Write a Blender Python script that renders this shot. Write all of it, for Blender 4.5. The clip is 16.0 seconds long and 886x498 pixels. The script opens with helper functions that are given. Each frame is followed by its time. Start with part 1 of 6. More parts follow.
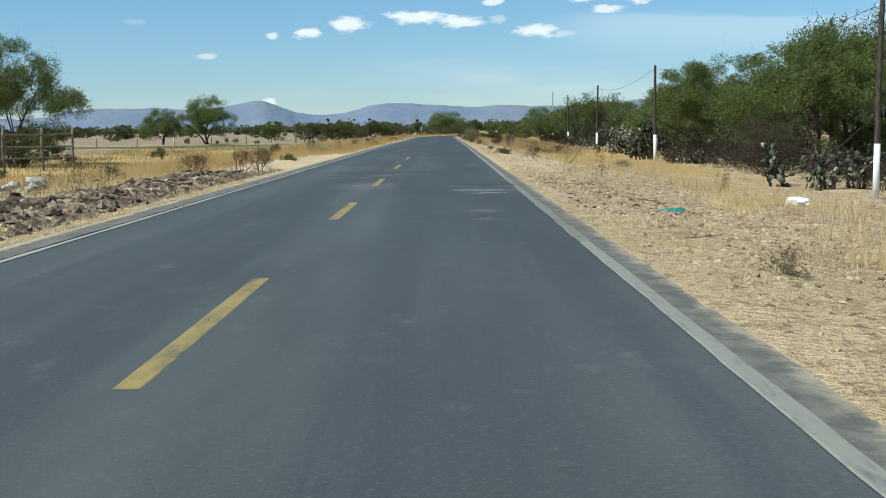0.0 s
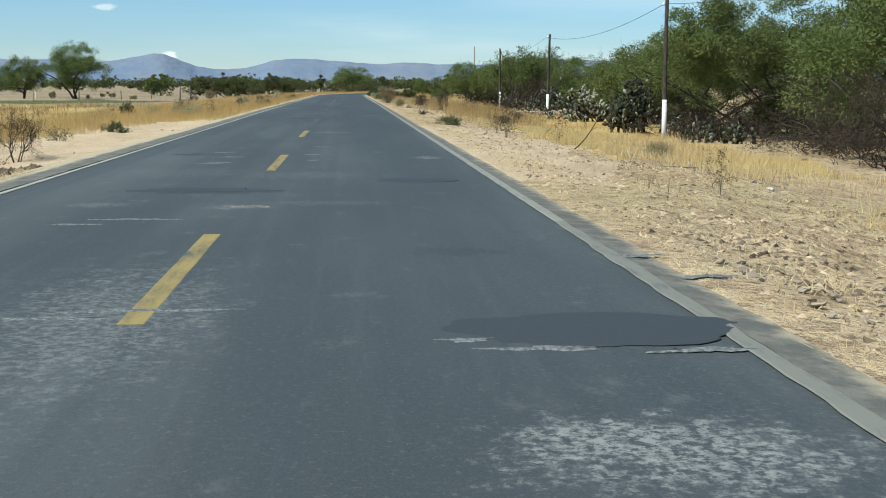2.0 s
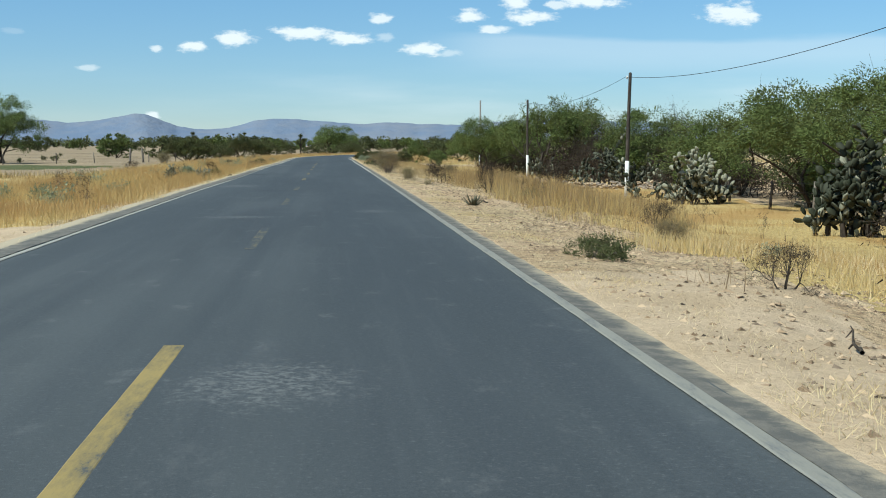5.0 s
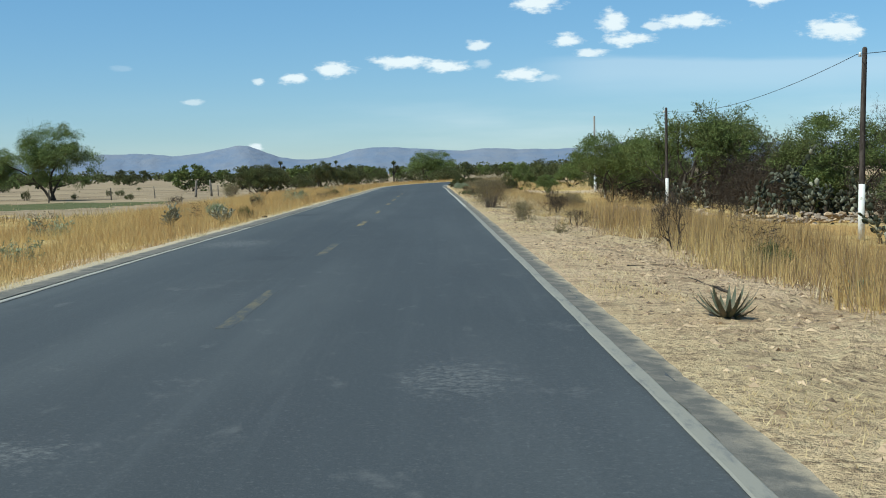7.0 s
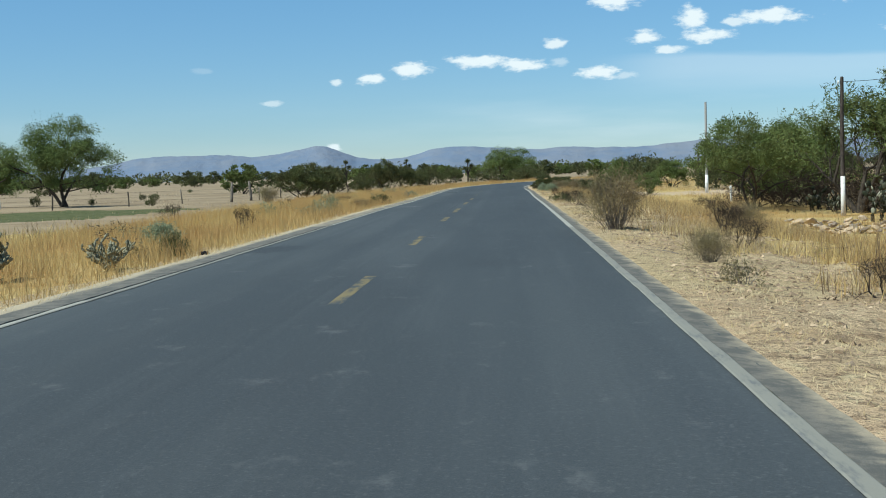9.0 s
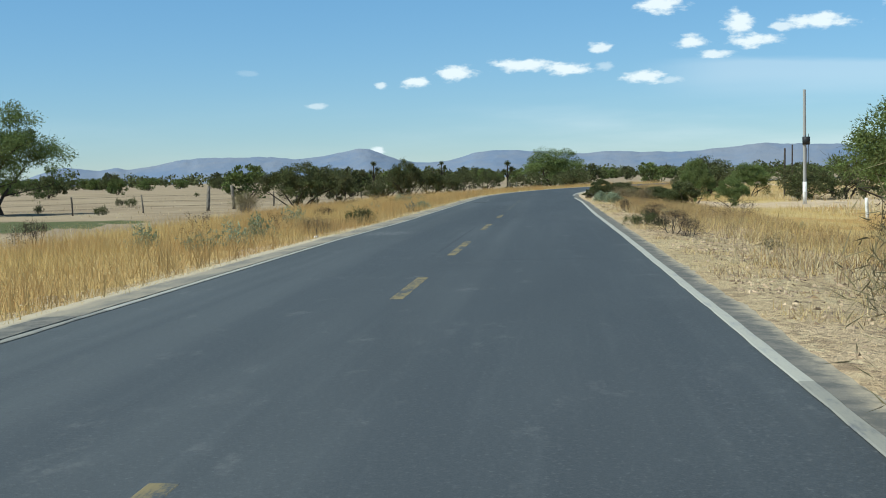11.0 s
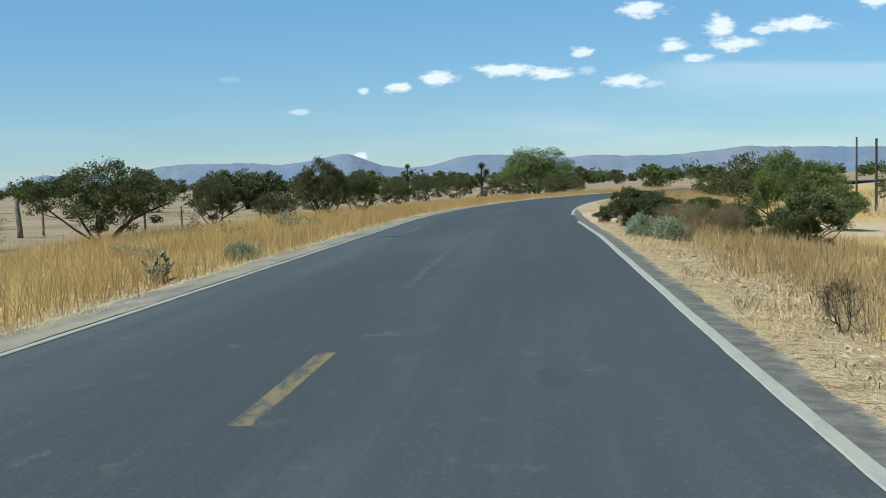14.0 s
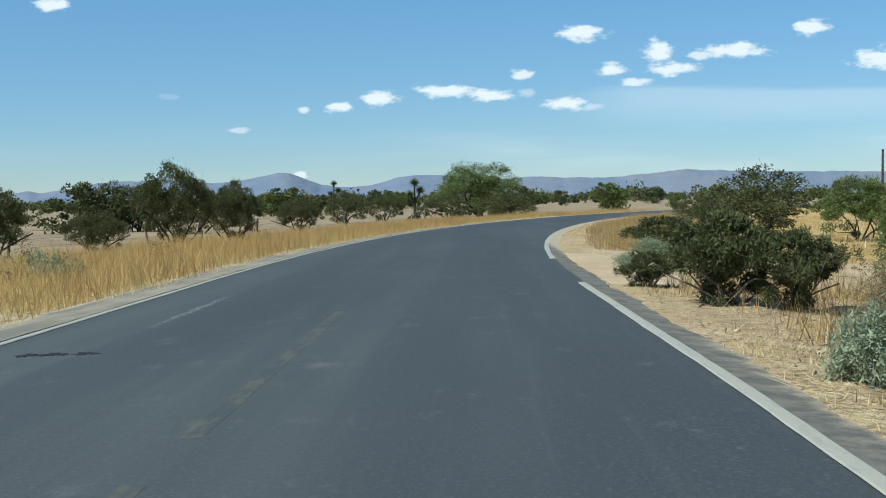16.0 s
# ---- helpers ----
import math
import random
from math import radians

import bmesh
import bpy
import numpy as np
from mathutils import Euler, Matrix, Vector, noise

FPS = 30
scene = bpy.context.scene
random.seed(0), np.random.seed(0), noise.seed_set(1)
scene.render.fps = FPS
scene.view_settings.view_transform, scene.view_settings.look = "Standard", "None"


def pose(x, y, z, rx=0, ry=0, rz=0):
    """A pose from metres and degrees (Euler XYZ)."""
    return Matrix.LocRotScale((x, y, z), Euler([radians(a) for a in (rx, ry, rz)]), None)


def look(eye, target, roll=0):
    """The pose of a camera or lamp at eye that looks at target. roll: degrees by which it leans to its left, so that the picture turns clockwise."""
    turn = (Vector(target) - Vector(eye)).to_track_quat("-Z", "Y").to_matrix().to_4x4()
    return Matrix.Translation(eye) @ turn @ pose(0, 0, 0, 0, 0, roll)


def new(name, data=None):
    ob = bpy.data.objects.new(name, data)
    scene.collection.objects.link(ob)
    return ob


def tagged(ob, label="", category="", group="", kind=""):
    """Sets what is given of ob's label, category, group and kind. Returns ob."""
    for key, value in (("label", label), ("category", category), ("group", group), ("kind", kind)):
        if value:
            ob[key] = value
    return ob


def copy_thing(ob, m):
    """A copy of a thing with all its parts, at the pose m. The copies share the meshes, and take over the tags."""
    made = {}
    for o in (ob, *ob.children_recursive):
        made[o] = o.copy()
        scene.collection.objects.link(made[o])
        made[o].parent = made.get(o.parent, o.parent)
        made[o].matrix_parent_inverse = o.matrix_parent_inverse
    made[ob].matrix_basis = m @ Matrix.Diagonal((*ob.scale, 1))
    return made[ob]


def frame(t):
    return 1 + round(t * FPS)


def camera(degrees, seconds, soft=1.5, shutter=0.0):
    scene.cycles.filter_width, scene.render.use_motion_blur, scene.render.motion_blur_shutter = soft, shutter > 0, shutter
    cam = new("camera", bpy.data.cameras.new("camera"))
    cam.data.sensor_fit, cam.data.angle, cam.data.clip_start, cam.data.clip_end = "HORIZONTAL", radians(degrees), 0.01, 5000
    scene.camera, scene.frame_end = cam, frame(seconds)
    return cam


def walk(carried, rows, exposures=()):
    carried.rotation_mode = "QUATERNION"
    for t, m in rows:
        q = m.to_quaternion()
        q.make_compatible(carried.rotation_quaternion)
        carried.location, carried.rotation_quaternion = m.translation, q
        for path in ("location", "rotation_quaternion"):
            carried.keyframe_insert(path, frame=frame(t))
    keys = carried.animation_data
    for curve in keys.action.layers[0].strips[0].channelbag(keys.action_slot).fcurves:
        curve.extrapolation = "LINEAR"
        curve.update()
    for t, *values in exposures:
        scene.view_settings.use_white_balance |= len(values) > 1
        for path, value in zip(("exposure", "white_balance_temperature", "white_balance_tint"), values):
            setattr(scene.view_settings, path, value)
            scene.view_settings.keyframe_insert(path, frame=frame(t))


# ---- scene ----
cam = camera(40, 16.0, soft=1.0)
PATH = [
    (0, (1.567, 8.975, 1.238), (1.562, 10.966, 1.041), -0.9),
    (0.5, (1.579, 14.777, 1.234), (1.616, 16.765, 1.023), -1.0),
    (1, (1.537, 20.036, 1.2), (1.621, 22.021, 0.973), -1.0),
    (1.5, (1.374, 24.972, 1.204), (1.499, 26.953, 0.961), -0.6),
    (2, (1.144, 29.469, 1.236), (1.297, 31.445, 0.97), 0.1),
    (2.5, (0.868, 33.647, 1.283), (1.04, 35.62, 1.001), 0.4),
    (3, (0.703, 37.907, 1.282), (0.891, 39.878, 0.999), 0.8),
    (3.5, (0.617, 42.058, 1.296), (0.81, 44.031, 1.031), 0.9),
    (4, (0.705, 46.341, 1.367), (0.899, 48.318, 1.133), 0.3),
    (4.2, (0.759, 48.048, 1.381), (0.951, 50.027, 1.164), 0.2),
    (6.3, (1.648, 66.45, 1.341), (1.754, 68.442, 1.202), -0.5),
    (6.5, (1.706, 68.196, 1.339), (1.788, 70.19, 1.204), -0.7),
    (7, (1.813, 72.764, 1.299), (1.831, 74.76, 1.173), -1.3),
    (7.5, (1.743, 77.3, 1.245), (1.707, 79.297, 1.13), -1.7),
    (8, (1.721, 81.903, 1.28), (1.65, 83.899, 1.164), -1.8),
    (8.5, (1.696, 86.495, 1.251), (1.605, 88.489, 1.131), -1.7),
    (9, (1.738, 91.2, 1.255), (1.629, 93.193, 1.131), -1.7),
    (9.5, (1.692, 96.103, 1.213), (1.564, 98.095, 1.092), -1.5),
    (10, (1.655, 100.932, 1.254), (1.502, 102.923, 1.138), -1.2),
    (12.3, (1.615, 123.913, 1.235), (1.426, 125.9, 1.108), -1.4),
    (12.5, (1.642, 125.987, 1.237), (1.459, 127.974, 1.106), -1.5),
    (13, (1.635, 131.12, 1.246), (1.467, 133.109, 1.12), -1.8),
    (13.5, (1.632, 136.19, 1.256), (1.474, 138.18, 1.138), -1.8),
    (14, (1.613, 141.225, 1.276), (1.461, 143.216, 1.167), -1.6),
    (14.5, (1.574, 146.392, 1.261), (1.434, 148.384, 1.159), -1.3),
    (15, (1.479, 151.021, 1.221), (1.36, 153.015, 1.126), -1.2),
    (15.5, (1.391, 155.719, 1.198), (1.306, 157.715, 1.114), -1.0),
    (16, (1.431, 161.018, 1.158), (1.379, 163.016, 1.08), -1.0),
]
walk(cam, [(t, look(eye, target, roll)) for t, eye, target, roll in PATH],
     [(0.0, 0.17, 5980, -2), (3.0, 0.31, 6030, -2), (4.2, 0.26, 5980, -2), (6.3, 0.11, 5880, -3), (10.0, 0.13, 5880, -3), (12.3, 0.17, 5880, -3), (16.0, 0.12, 5860, -3)])

# ---- world, sun ----
SUN_TO = Vector((-0.52, -0.30, 0.80)).normalized()
world = bpy.data.worlds.new("sky_world")
scene.world = world
world.use_nodes = True
wn, wl = world.node_tree.nodes, world.node_tree.links
wn.clear()


def wnode(kind, **props):
    n = wn.new(kind)
    for key, value in props.items():
        if key == "op":
            n.operation = value
        elif key == "blend":
            n.blend_type = value
    return n


sky = wn.new("ShaderNodeTexSky")
sky.sky_type = "NISHITA"
sky.sun_disc = False
sky.sun_elevation = math.asin(SUN_TO.z)
sky.sun_rotation = math.atan2(SUN_TO.x, SUN_TO.y)
sky.altitude = 1900
sky.air_density, sky.dust_density, sky.ozone_density = 1.0, 0.15, 2.2
coord = wn.new("ShaderNodeTexCoord")
sep = wn.new("ShaderNodeSeparateXYZ")
wl.new(coord.outputs["Generated"], sep.inputs[0])
front = wnode("ShaderNodeMath", op="MAXIMUM")
wl.new(sep.outputs[1], front.inputs[0])
front.inputs[1].default_value = 0.02
px = wnode("ShaderNodeMath", op="DIVIDE")
pz = wnode("ShaderNodeMath", op="DIVIDE")
wl.new(sep.outputs[0], px.inputs[0])
wl.new(front.outputs[0], px.inputs[1])
wl.new(sep.outputs[2], pz.inputs[0])
wl.new(front.outputs[0], pz.inputs[1])
plane = wn.new("ShaderNodeCombineXYZ")
wl.new(px.outputs[0], plane.inputs[0])
wl.new(pz.outputs[0], plane.inputs[1])
puff = wn.new("ShaderNodeTexNoise")
puff.inputs["Scale"].default_value = 75
puff.inputs["Detail"].default_value = 7
puff.inputs["Roughness"].default_value = 0.62
stretch = wnode("ShaderNodeVectorMath", op="MULTIPLY")
stretch.inputs[1].default_value = (0.75, 1.7, 1)
wl.new(plane.outputs[0], stretch.inputs[0])
wl.new(stretch.outputs[0], puff.inputs["Vector"])
# cumulus puffs: bearing, height, half width, half height, density
CLOUDS = [
    (0.0880, 0.1360, 0.0195, 0.0070, 1), (0.2753, 0.1362, 0.0149, 0.0070, 1), (0.2137, 0.1192, 0.0288, 0.0060, 1), (0.1862, 0.1157, 0.0116, 0.0037, 0.8),
    (0.1520, 0.1196, 0.0121, 0.0084, 1), (0.1624, 0.1052, 0.0186, 0.0060, 1), (0.1138, 0.1052, 0.0121, 0.0060, 1), (0.1325, 0.0957, 0.0158, 0.0037, 0.9),
    (0.0401, 0.1030, 0.0093, 0.0046, 0.9), (-0.0233, 0.0910, 0.0255, 0.0056, 1), (0.0141, 0.0870, 0.0195, 0.0056, 1), (0.0436, 0.0883, 0.0084, 0.0037, 0.4),
    (0.0771, 0.0789, 0.0176, 0.0060, 1), (0.0978, 0.0757, 0.0139, 0.0032, 0.5), (-0.0767, 0.0865, 0.0176, 0.0060, 1), (-0.1084, 0.0788, 0.0116, 0.0051, 1),
    (-0.1382, 0.0780, 0.0056, 0.0028, 0.8), (-0.1945, 0.0619, 0.0104, 0.0023, 0.55), (-0.1422, 0.0243, 0.0070, 0.0034, 0.95), (-0.3429, 0.1676, 0.0149, 0.0060, 1),
    (-0.2500, 0.0906, 0.0093, 0.0025, 0.15), (0.3340, 0.1096, 0.0250, 0.0094, 1),
]
total = None
for cx, cz, cw, ch, dens in CLOUDS:
    sub = wnode("ShaderNodeVectorMath", op="SUBTRACT")
    sub.inputs[1].default_value = (cx, cz - 0.0005, 0)
    wl.new(plane.outputs[0], sub.inputs[0])
    mul = wnode("ShaderNodeVectorMath", op="MULTIPLY")
    mul.inputs[1].default_value = (1 / cw, 1 / ch, 0)
    wl.new(sub.outputs[0], mul.inputs[0])
    length = wnode("ShaderNodeVectorMath", op="LENGTH")
    wl.new(mul.outputs[0], length.inputs[0])
    addn = wnode("ShaderNodeMath", op="MULTIPLY_ADD")
    addn.inputs[1].default_value = 2.7
    wl.new(puff.outputs[0], addn.inputs[0])
    wl.new(length.outputs["Value"], addn.inputs[2])
    mr = wn.new("ShaderNodeMapRange")
    mr.interpolation_type = "SMOOTHSTEP"
    mr.inputs["From Min"].default_value = 2.55
    mr.inputs["From Max"].default_value = 1.75
    mr.inputs["To Max"].default_value = dens
    wl.new(addn.outputs[0], mr.inputs["Value"])
    if total is None:
        total = mr
    else:
        mx = wnode("ShaderNodeMath", op="MAXIMUM")
        wl.new(total.outputs[0], mx.inputs[0])
        wl.new(mr.outputs[0], mx.inputs[1])
        total = mx
# thin veil of high cloud to the right
veil = wn.new("ShaderNodeTexNoise")
veil.inputs["Scale"].default_value = 5
veil.inputs["Detail"].default_value = 5
vs = wnode("ShaderNodeVectorMath", op="MULTIPLY")
vs.inputs[1].default_value = (1.0, 7.0, 1)
wl.new(plane.outputs[0], vs.inputs[0])
wl.new(vs.outputs[0], veil.inputs["Vector"])
vr = wn.new("ShaderNodeMapRange")
vr.interpolation_type = "SMOOTHSTEP"
vr.inputs["From Min"].default_value = 0.38
vr.inputs["From Max"].default_value = 0.75
vr.inputs["To Max"].default_value = 0.48
wl.new(veil.outputs[0], vr.inputs["Value"])
def ramp(value, a, b, lo=0.0, hi=1.0):
    r = wn.new("ShaderNodeMapRange")
    r.interpolation_type = "SMOOTHSTEP"
    for key, x in (("From Min", a), ("From Max", b), ("To Min", lo), ("To Max", hi)):
        r.inputs[key].default_value = x
    wl.new(value, r.inputs["Value"])
    return r.outputs[0]


def times(a, b):
    m = wnode("ShaderNodeMath", op="MULTIPLY")
    wl.new(a, m.inputs[0])
    wl.new(b, m.inputs[1])
    return m.outputs[0]


# a pale bank with a soft upper edge, and faint streaks lower down
lift = wnode("ShaderNodeMath", op="MULTIPLY_ADD")
lift.inputs[1].default_value = 0.022
wl.new(veil.outputs[0], lift.inputs[0])
wl.new(pz.outputs[0], lift.inputs[2])
bank_veil = times(times(ramp(lift.outputs[0], 0.062, 0.090), ramp(lift.outputs[0], 0.104, 0.096)), ramp(px.outputs[0], 0.06, 0.15, 0.0, 0.26))
low_veil = times(times(vr.outputs[0], ramp(pz.outputs[0], 0.075, 0.04)), ramp(px.outputs[0], -0.2, 0.15, 0.15, 0.7))
vm = wnode("ShaderNodeMath", op="MAXIMUM")
wl.new(bank_veil, vm.inputs[0])
wl.new(low_veil, vm.inputs[1])
allc = wnode("ShaderNodeMath", op="MAXIMUM")
wl.new(total.outputs[0], allc.inputs[0])
wl.new(vm.outputs[0], allc.inputs[1])
cmix = wn.new("ShaderNodeMix")
cmix.data_type = "RGBA"
cmix.inputs[7].default_value = (9.6, 9.6, 9.8, 1)
wl.new(allc.outputs[0], cmix.inputs[0])
tintn = wn.new("ShaderNodeMix")
tintn.data_type, tintn.blend_type = "RGBA", "MULTIPLY"
tintn.inputs[0].default_value = 1.0
low = wn.new("ShaderNodeMapRange")
low.inputs["From Max"].default_value = 0.22
wl.new(sep.outputs[2], low.inputs["Value"])
hue = wn.new("ShaderNodeMix")
hue.data_type = "RGBA"
hue.inputs[6].default_value = (0.76, 0.80, 0.91, 1)
hue.inputs[7].default_value = (1.00, 1.24, 1.29, 1)
wl.new(low.outputs[0], hue.inputs[0])
wl.new(hue.outputs[2], tintn.inputs[7])
wl.new(sky.outputs[0], tintn.inputs[6])
wl.new(tintn.outputs[2], cmix.inputs[6])
bg = wn.new("ShaderNodeBackground")
bg.inputs["Strength"].default_value = 0.088
wl.new(cmix.outputs[2], bg.inputs["Color"])
wout = wn.new("ShaderNodeOutputWorld")
wl.new(bg.outputs[0], wout.inputs[0])

sun_data = bpy.data.lights.new("sun", "SUN")
sun_data.energy, sun_data.angle, sun_data.color = 4.7, radians(0.53), (1.0, 0.95, 0.86)
sun = new("sun", sun_data)
sun.matrix_world = look(SUN_TO * 50, (0, 0, 0))


# ---- materials ----
class Mat:
    """A small builder of node materials."""

    def __init__(self, name, rough=0.9, spec=0.2):
        self.m = bpy.data.materials.new(name)
        self.m.use_nodes = True
        self.n, self.l = self.m.node_tree.nodes, self.m.node_tree.links
        self.b = self.n["Principled BSDF"]
        self.b.inputs["Roughness"].default_value = rough
        self.b.inputs["Specular IOR Level"].default_value = spec
        self.pos = self.n.new("ShaderNodeNewGeometry").outputs["Position"]

    def noise(self, scale, detail=4, rough=0.6, vec=None, squash=None):
        t = self.n.new("ShaderNodeTexNoise")
        t.inputs["Scale"].default_value = scale
        t.inputs["Detail"].default_value = detail
        t.inputs["Roughness"].default_value = rough
        v = vec or self.pos
        if squash:
            s = self.n.new("ShaderNodeVectorMath")
            s.operation = "MULTIPLY"
            s.inputs[1].default_value = squash
            self.l.new(v, s.inputs[0])
            v = s.outputs[0]
        self.l.new(v, t.inputs["Vector"])
        return t.outputs[0]

    def span(self, val, a, b, lo=0.0, hi=1.0):
        r = self.n.new("ShaderNodeMapRange")
        r.interpolation_type = "SMOOTHSTEP"
        for key, x in (("From Min", a), ("From Max", b), ("To Min", lo), ("To Max", hi)):
            r.inputs[key].default_value = x
        self.l.new(val, r.inputs["Value"])
        return r.outputs[0]

    def math(self, op, a, b):
        m = self.n.new("ShaderNodeMath")
        m.operation = op
        for i, v in enumerate((a, b)):
            if isinstance(v, (int, float)):
                m.inputs[i].default_value = v
            else:
                self.l.new(v, m.inputs[i])
        return m.outputs[0]

    def mix(self, fac, a, b, blend="MIX"):
        m = self.n.new("ShaderNodeMix")
        m.data_type, m.blend_type = "RGBA", blend
        for slot, v in ((0, fac), (6, a), (7, b)):
            if isinstance(v, (int, float)):
                m.inputs[slot].default_value = v
            elif isinstance(v, tuple):
                m.inputs[slot].default_value = (*v, 1)
            else:
                self.l.new(v, m.inputs[slot])
        return m.outputs[2]

    def island(self):
        return self.n.new("ShaderNodeNewGeometry").outputs["Random Per Island"]

    def chance(self):
        return self.n.new("ShaderNodeObjectInfo").outputs["Random"]

    def axis(self, i):
        s = self.n.new("ShaderNodeSeparateXYZ")
        self.l.new(self.pos, s.inputs[0])
        return s.outputs[i]

    def paint(self, col):
        if isinstance(col, tuple):
            self.b.inputs["Base Color"].default_value = (*col, 1)
        else:
            self.l.new(col, self.b.inputs["Base Color"])
        return self

    def bump(self, height, strength=0.4, dist=0.02):
        bp = self.n.new("ShaderNodeBump")
        bp.inputs["Strength"].default_value = strength
        bp.inputs["Distance"].default_value = dist
        self.l.new(height, bp.inputs["Height"])
        self.l.new(bp.outputs[0], self.b.inputs["Normal"])
        return self

    def leafy(self, col, through_amount=0.35):
        """Matt leaf that lets some light through."""
        out = self.n["Material Output"]
        d = self.n.new("ShaderNodeBsdfDiffuse")
        tr = self.n.new("ShaderNodeBsdfTranslucent")
        mx = self.n.new("ShaderNodeMixShader")
        mx.inputs[0].default_value = through_amount
        self.l.new(col, d.inputs[0])
        self.l.new(col, tr.inputs[0])
        self.l.new(d.outputs[0], mx.inputs[1])
        self.l.new(tr.outputs[0], mx.inputs[2])
        self.l.new(mx.outputs[0], out.inputs["Surface"])
        return self


def leaf_material(name, a, b, c, through_amount=0.14):
    k = Mat(name)
    col = k.mix(k.island(), a, b)
    col = k.mix(k.span(k.noise(0.6, 2), 0.4, 0.65), col, c)
    col = k.mix(k.math("MULTIPLY", k.chance(), 0.35), col, c)
    return k.leafy(col, through_amount).m


def bark_material(name, a, b):
    k = Mat(name, 0.95, 0.1)
    n = k.noise(14, 5, 0.7, squash=(1, 1, 0.25))
    k.paint(k.mix(k.span(n, 0.35, 0.65), a, b)).bump(n, 0.6, 0.02)
    return k.m


k = Mat("asphalt", 0.82, 0.3)
grain = k.noise(90, 3, 0.7)
broad = k.noise(0.35, 5, 0.6, squash=(1.0, 0.16, 1))
track = k.noise(1.3, 3, 0.5, squash=(1.0, 0.015, 1))
spots = k.noise(2.2, 6, 0.72, squash=(1, 0.55, 1))
scuff = k.noise(0.9, 7, 0.78, squash=(1, 0.4, 1))
streak = k.noise(6.0, 4, 0.65, squash=(1.0, 0.03, 1))
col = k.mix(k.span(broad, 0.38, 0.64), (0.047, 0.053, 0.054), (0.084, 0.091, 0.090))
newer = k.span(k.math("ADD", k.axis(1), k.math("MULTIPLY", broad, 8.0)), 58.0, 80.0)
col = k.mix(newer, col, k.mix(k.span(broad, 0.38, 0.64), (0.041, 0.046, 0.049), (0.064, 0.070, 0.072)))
across = k.math("ADD", k.axis(0), k.math("MULTIPLY", broad, 0.7))
oiled = k.math("MULTIPLY", k.span(k.math("ABSOLUTE", k.math("SUBTRACT", across, 1.95), 0), 1.25, 0.25), 0.38)
col = k.mix(oiled, col, (0.036, 0.042, 0.047))
col = k.mix(k.math("MULTIPLY", k.span(across, -0.6, -1.8), 0.28), col, (0.105, 0.112, 0.108))
col = k.mix(k.math("MULTIPLY", k.span(track, 0.42, 0.6), 0.65), col, (0.042, 0.048, 0.052))
col = k.mix(k.math("MULTIPLY", k.span(streak, 0.5, 0.7), 0.14), col, (0.10, 0.108, 0.11))
col = k.mix(k.math("MULTIPLY", k.span(spots, 0.57, 0.72), 0.5), col, (0.14, 0.14, 0.135))
col = k.mix(k.math("MULTIPLY", k.span(scuff, 0.58, 0.72), 0.35), col, (0.125, 0.126, 0.122))
# worn and tarred places: x, y, half width, half length, how strong; below zero: tar
WEAR = [(2.3, 33.4, 0.75, 0.55, 1.0), (2.0, 33.6, 0.35, 0.3, 0.9), (2.15, 27.3, 0.3, 0.5, 0.5), (2.1, 25.6, 0.22, 0.3, 0.4), (-0.2, 36.0, 0.75, 2.2, 0.45), (0.0, 42.0, 0.4, 0.3, 0.5), (-1.4, 42.3, 0.4, 0.3, 0.4),
        (0.9, 42.4, 0.9, 0.3, 0.22), (2.5, 50.5, 0.3, 0.35, 0.8), (0.5, 46.5, 1.0, 0.9, 0.2), (-1.2, 47.0, 1.0, 1.2, 0.15), (1.95, 80.4, 0.45, 0.8, 0.3), (-0.7, 78.5, 0.9, 0.5, 0.4), (-2.0, 96.5, 0.8, 1.6, 0.4),
        (-2.1, 138.5, 0.7, 1.2, 0.4), (-1.7, 174.5, 0.06, 2.2, 0.8), (0.7, 62.0, 0.6, 0.8, 0.4),
        (-0.45, 43.9, 1.0, 0.4, -0.9), (-1.7, 51.7, 0.4, 0.35, -0.9), (-0.65, 92.0, 0.45, 0.6, -0.8), (-2.4, 112.6, 0.55, 1.2, -0.8),
        (1.7, 149.0, 0.12, 0.45, -0.6), (-0.28, 136.0, 0.035, 7.0, -0.7), (-0.3, 98.0, 0.04, 14.0, -0.35), (1.6, 129.0, 1.4, 0.10, -0.7), (2.0, 38.5, 0.4, 0.25, -0.6), (1.5, 108.0, 0.5, 0.9, -0.4)]
flat = k.n.new("ShaderNodeVectorMath")
flat.operation = "MULTIPLY"
flat.inputs[1].default_value = (1, 1, 0)
k.l.new(k.pos, flat.inputs[0])
rag = k.noise(6.5, 8, 0.78, squash=(1, 0.7, 1))
speck = k.span(k.noise(17, 5, 0.75), 0.42, 0.60)
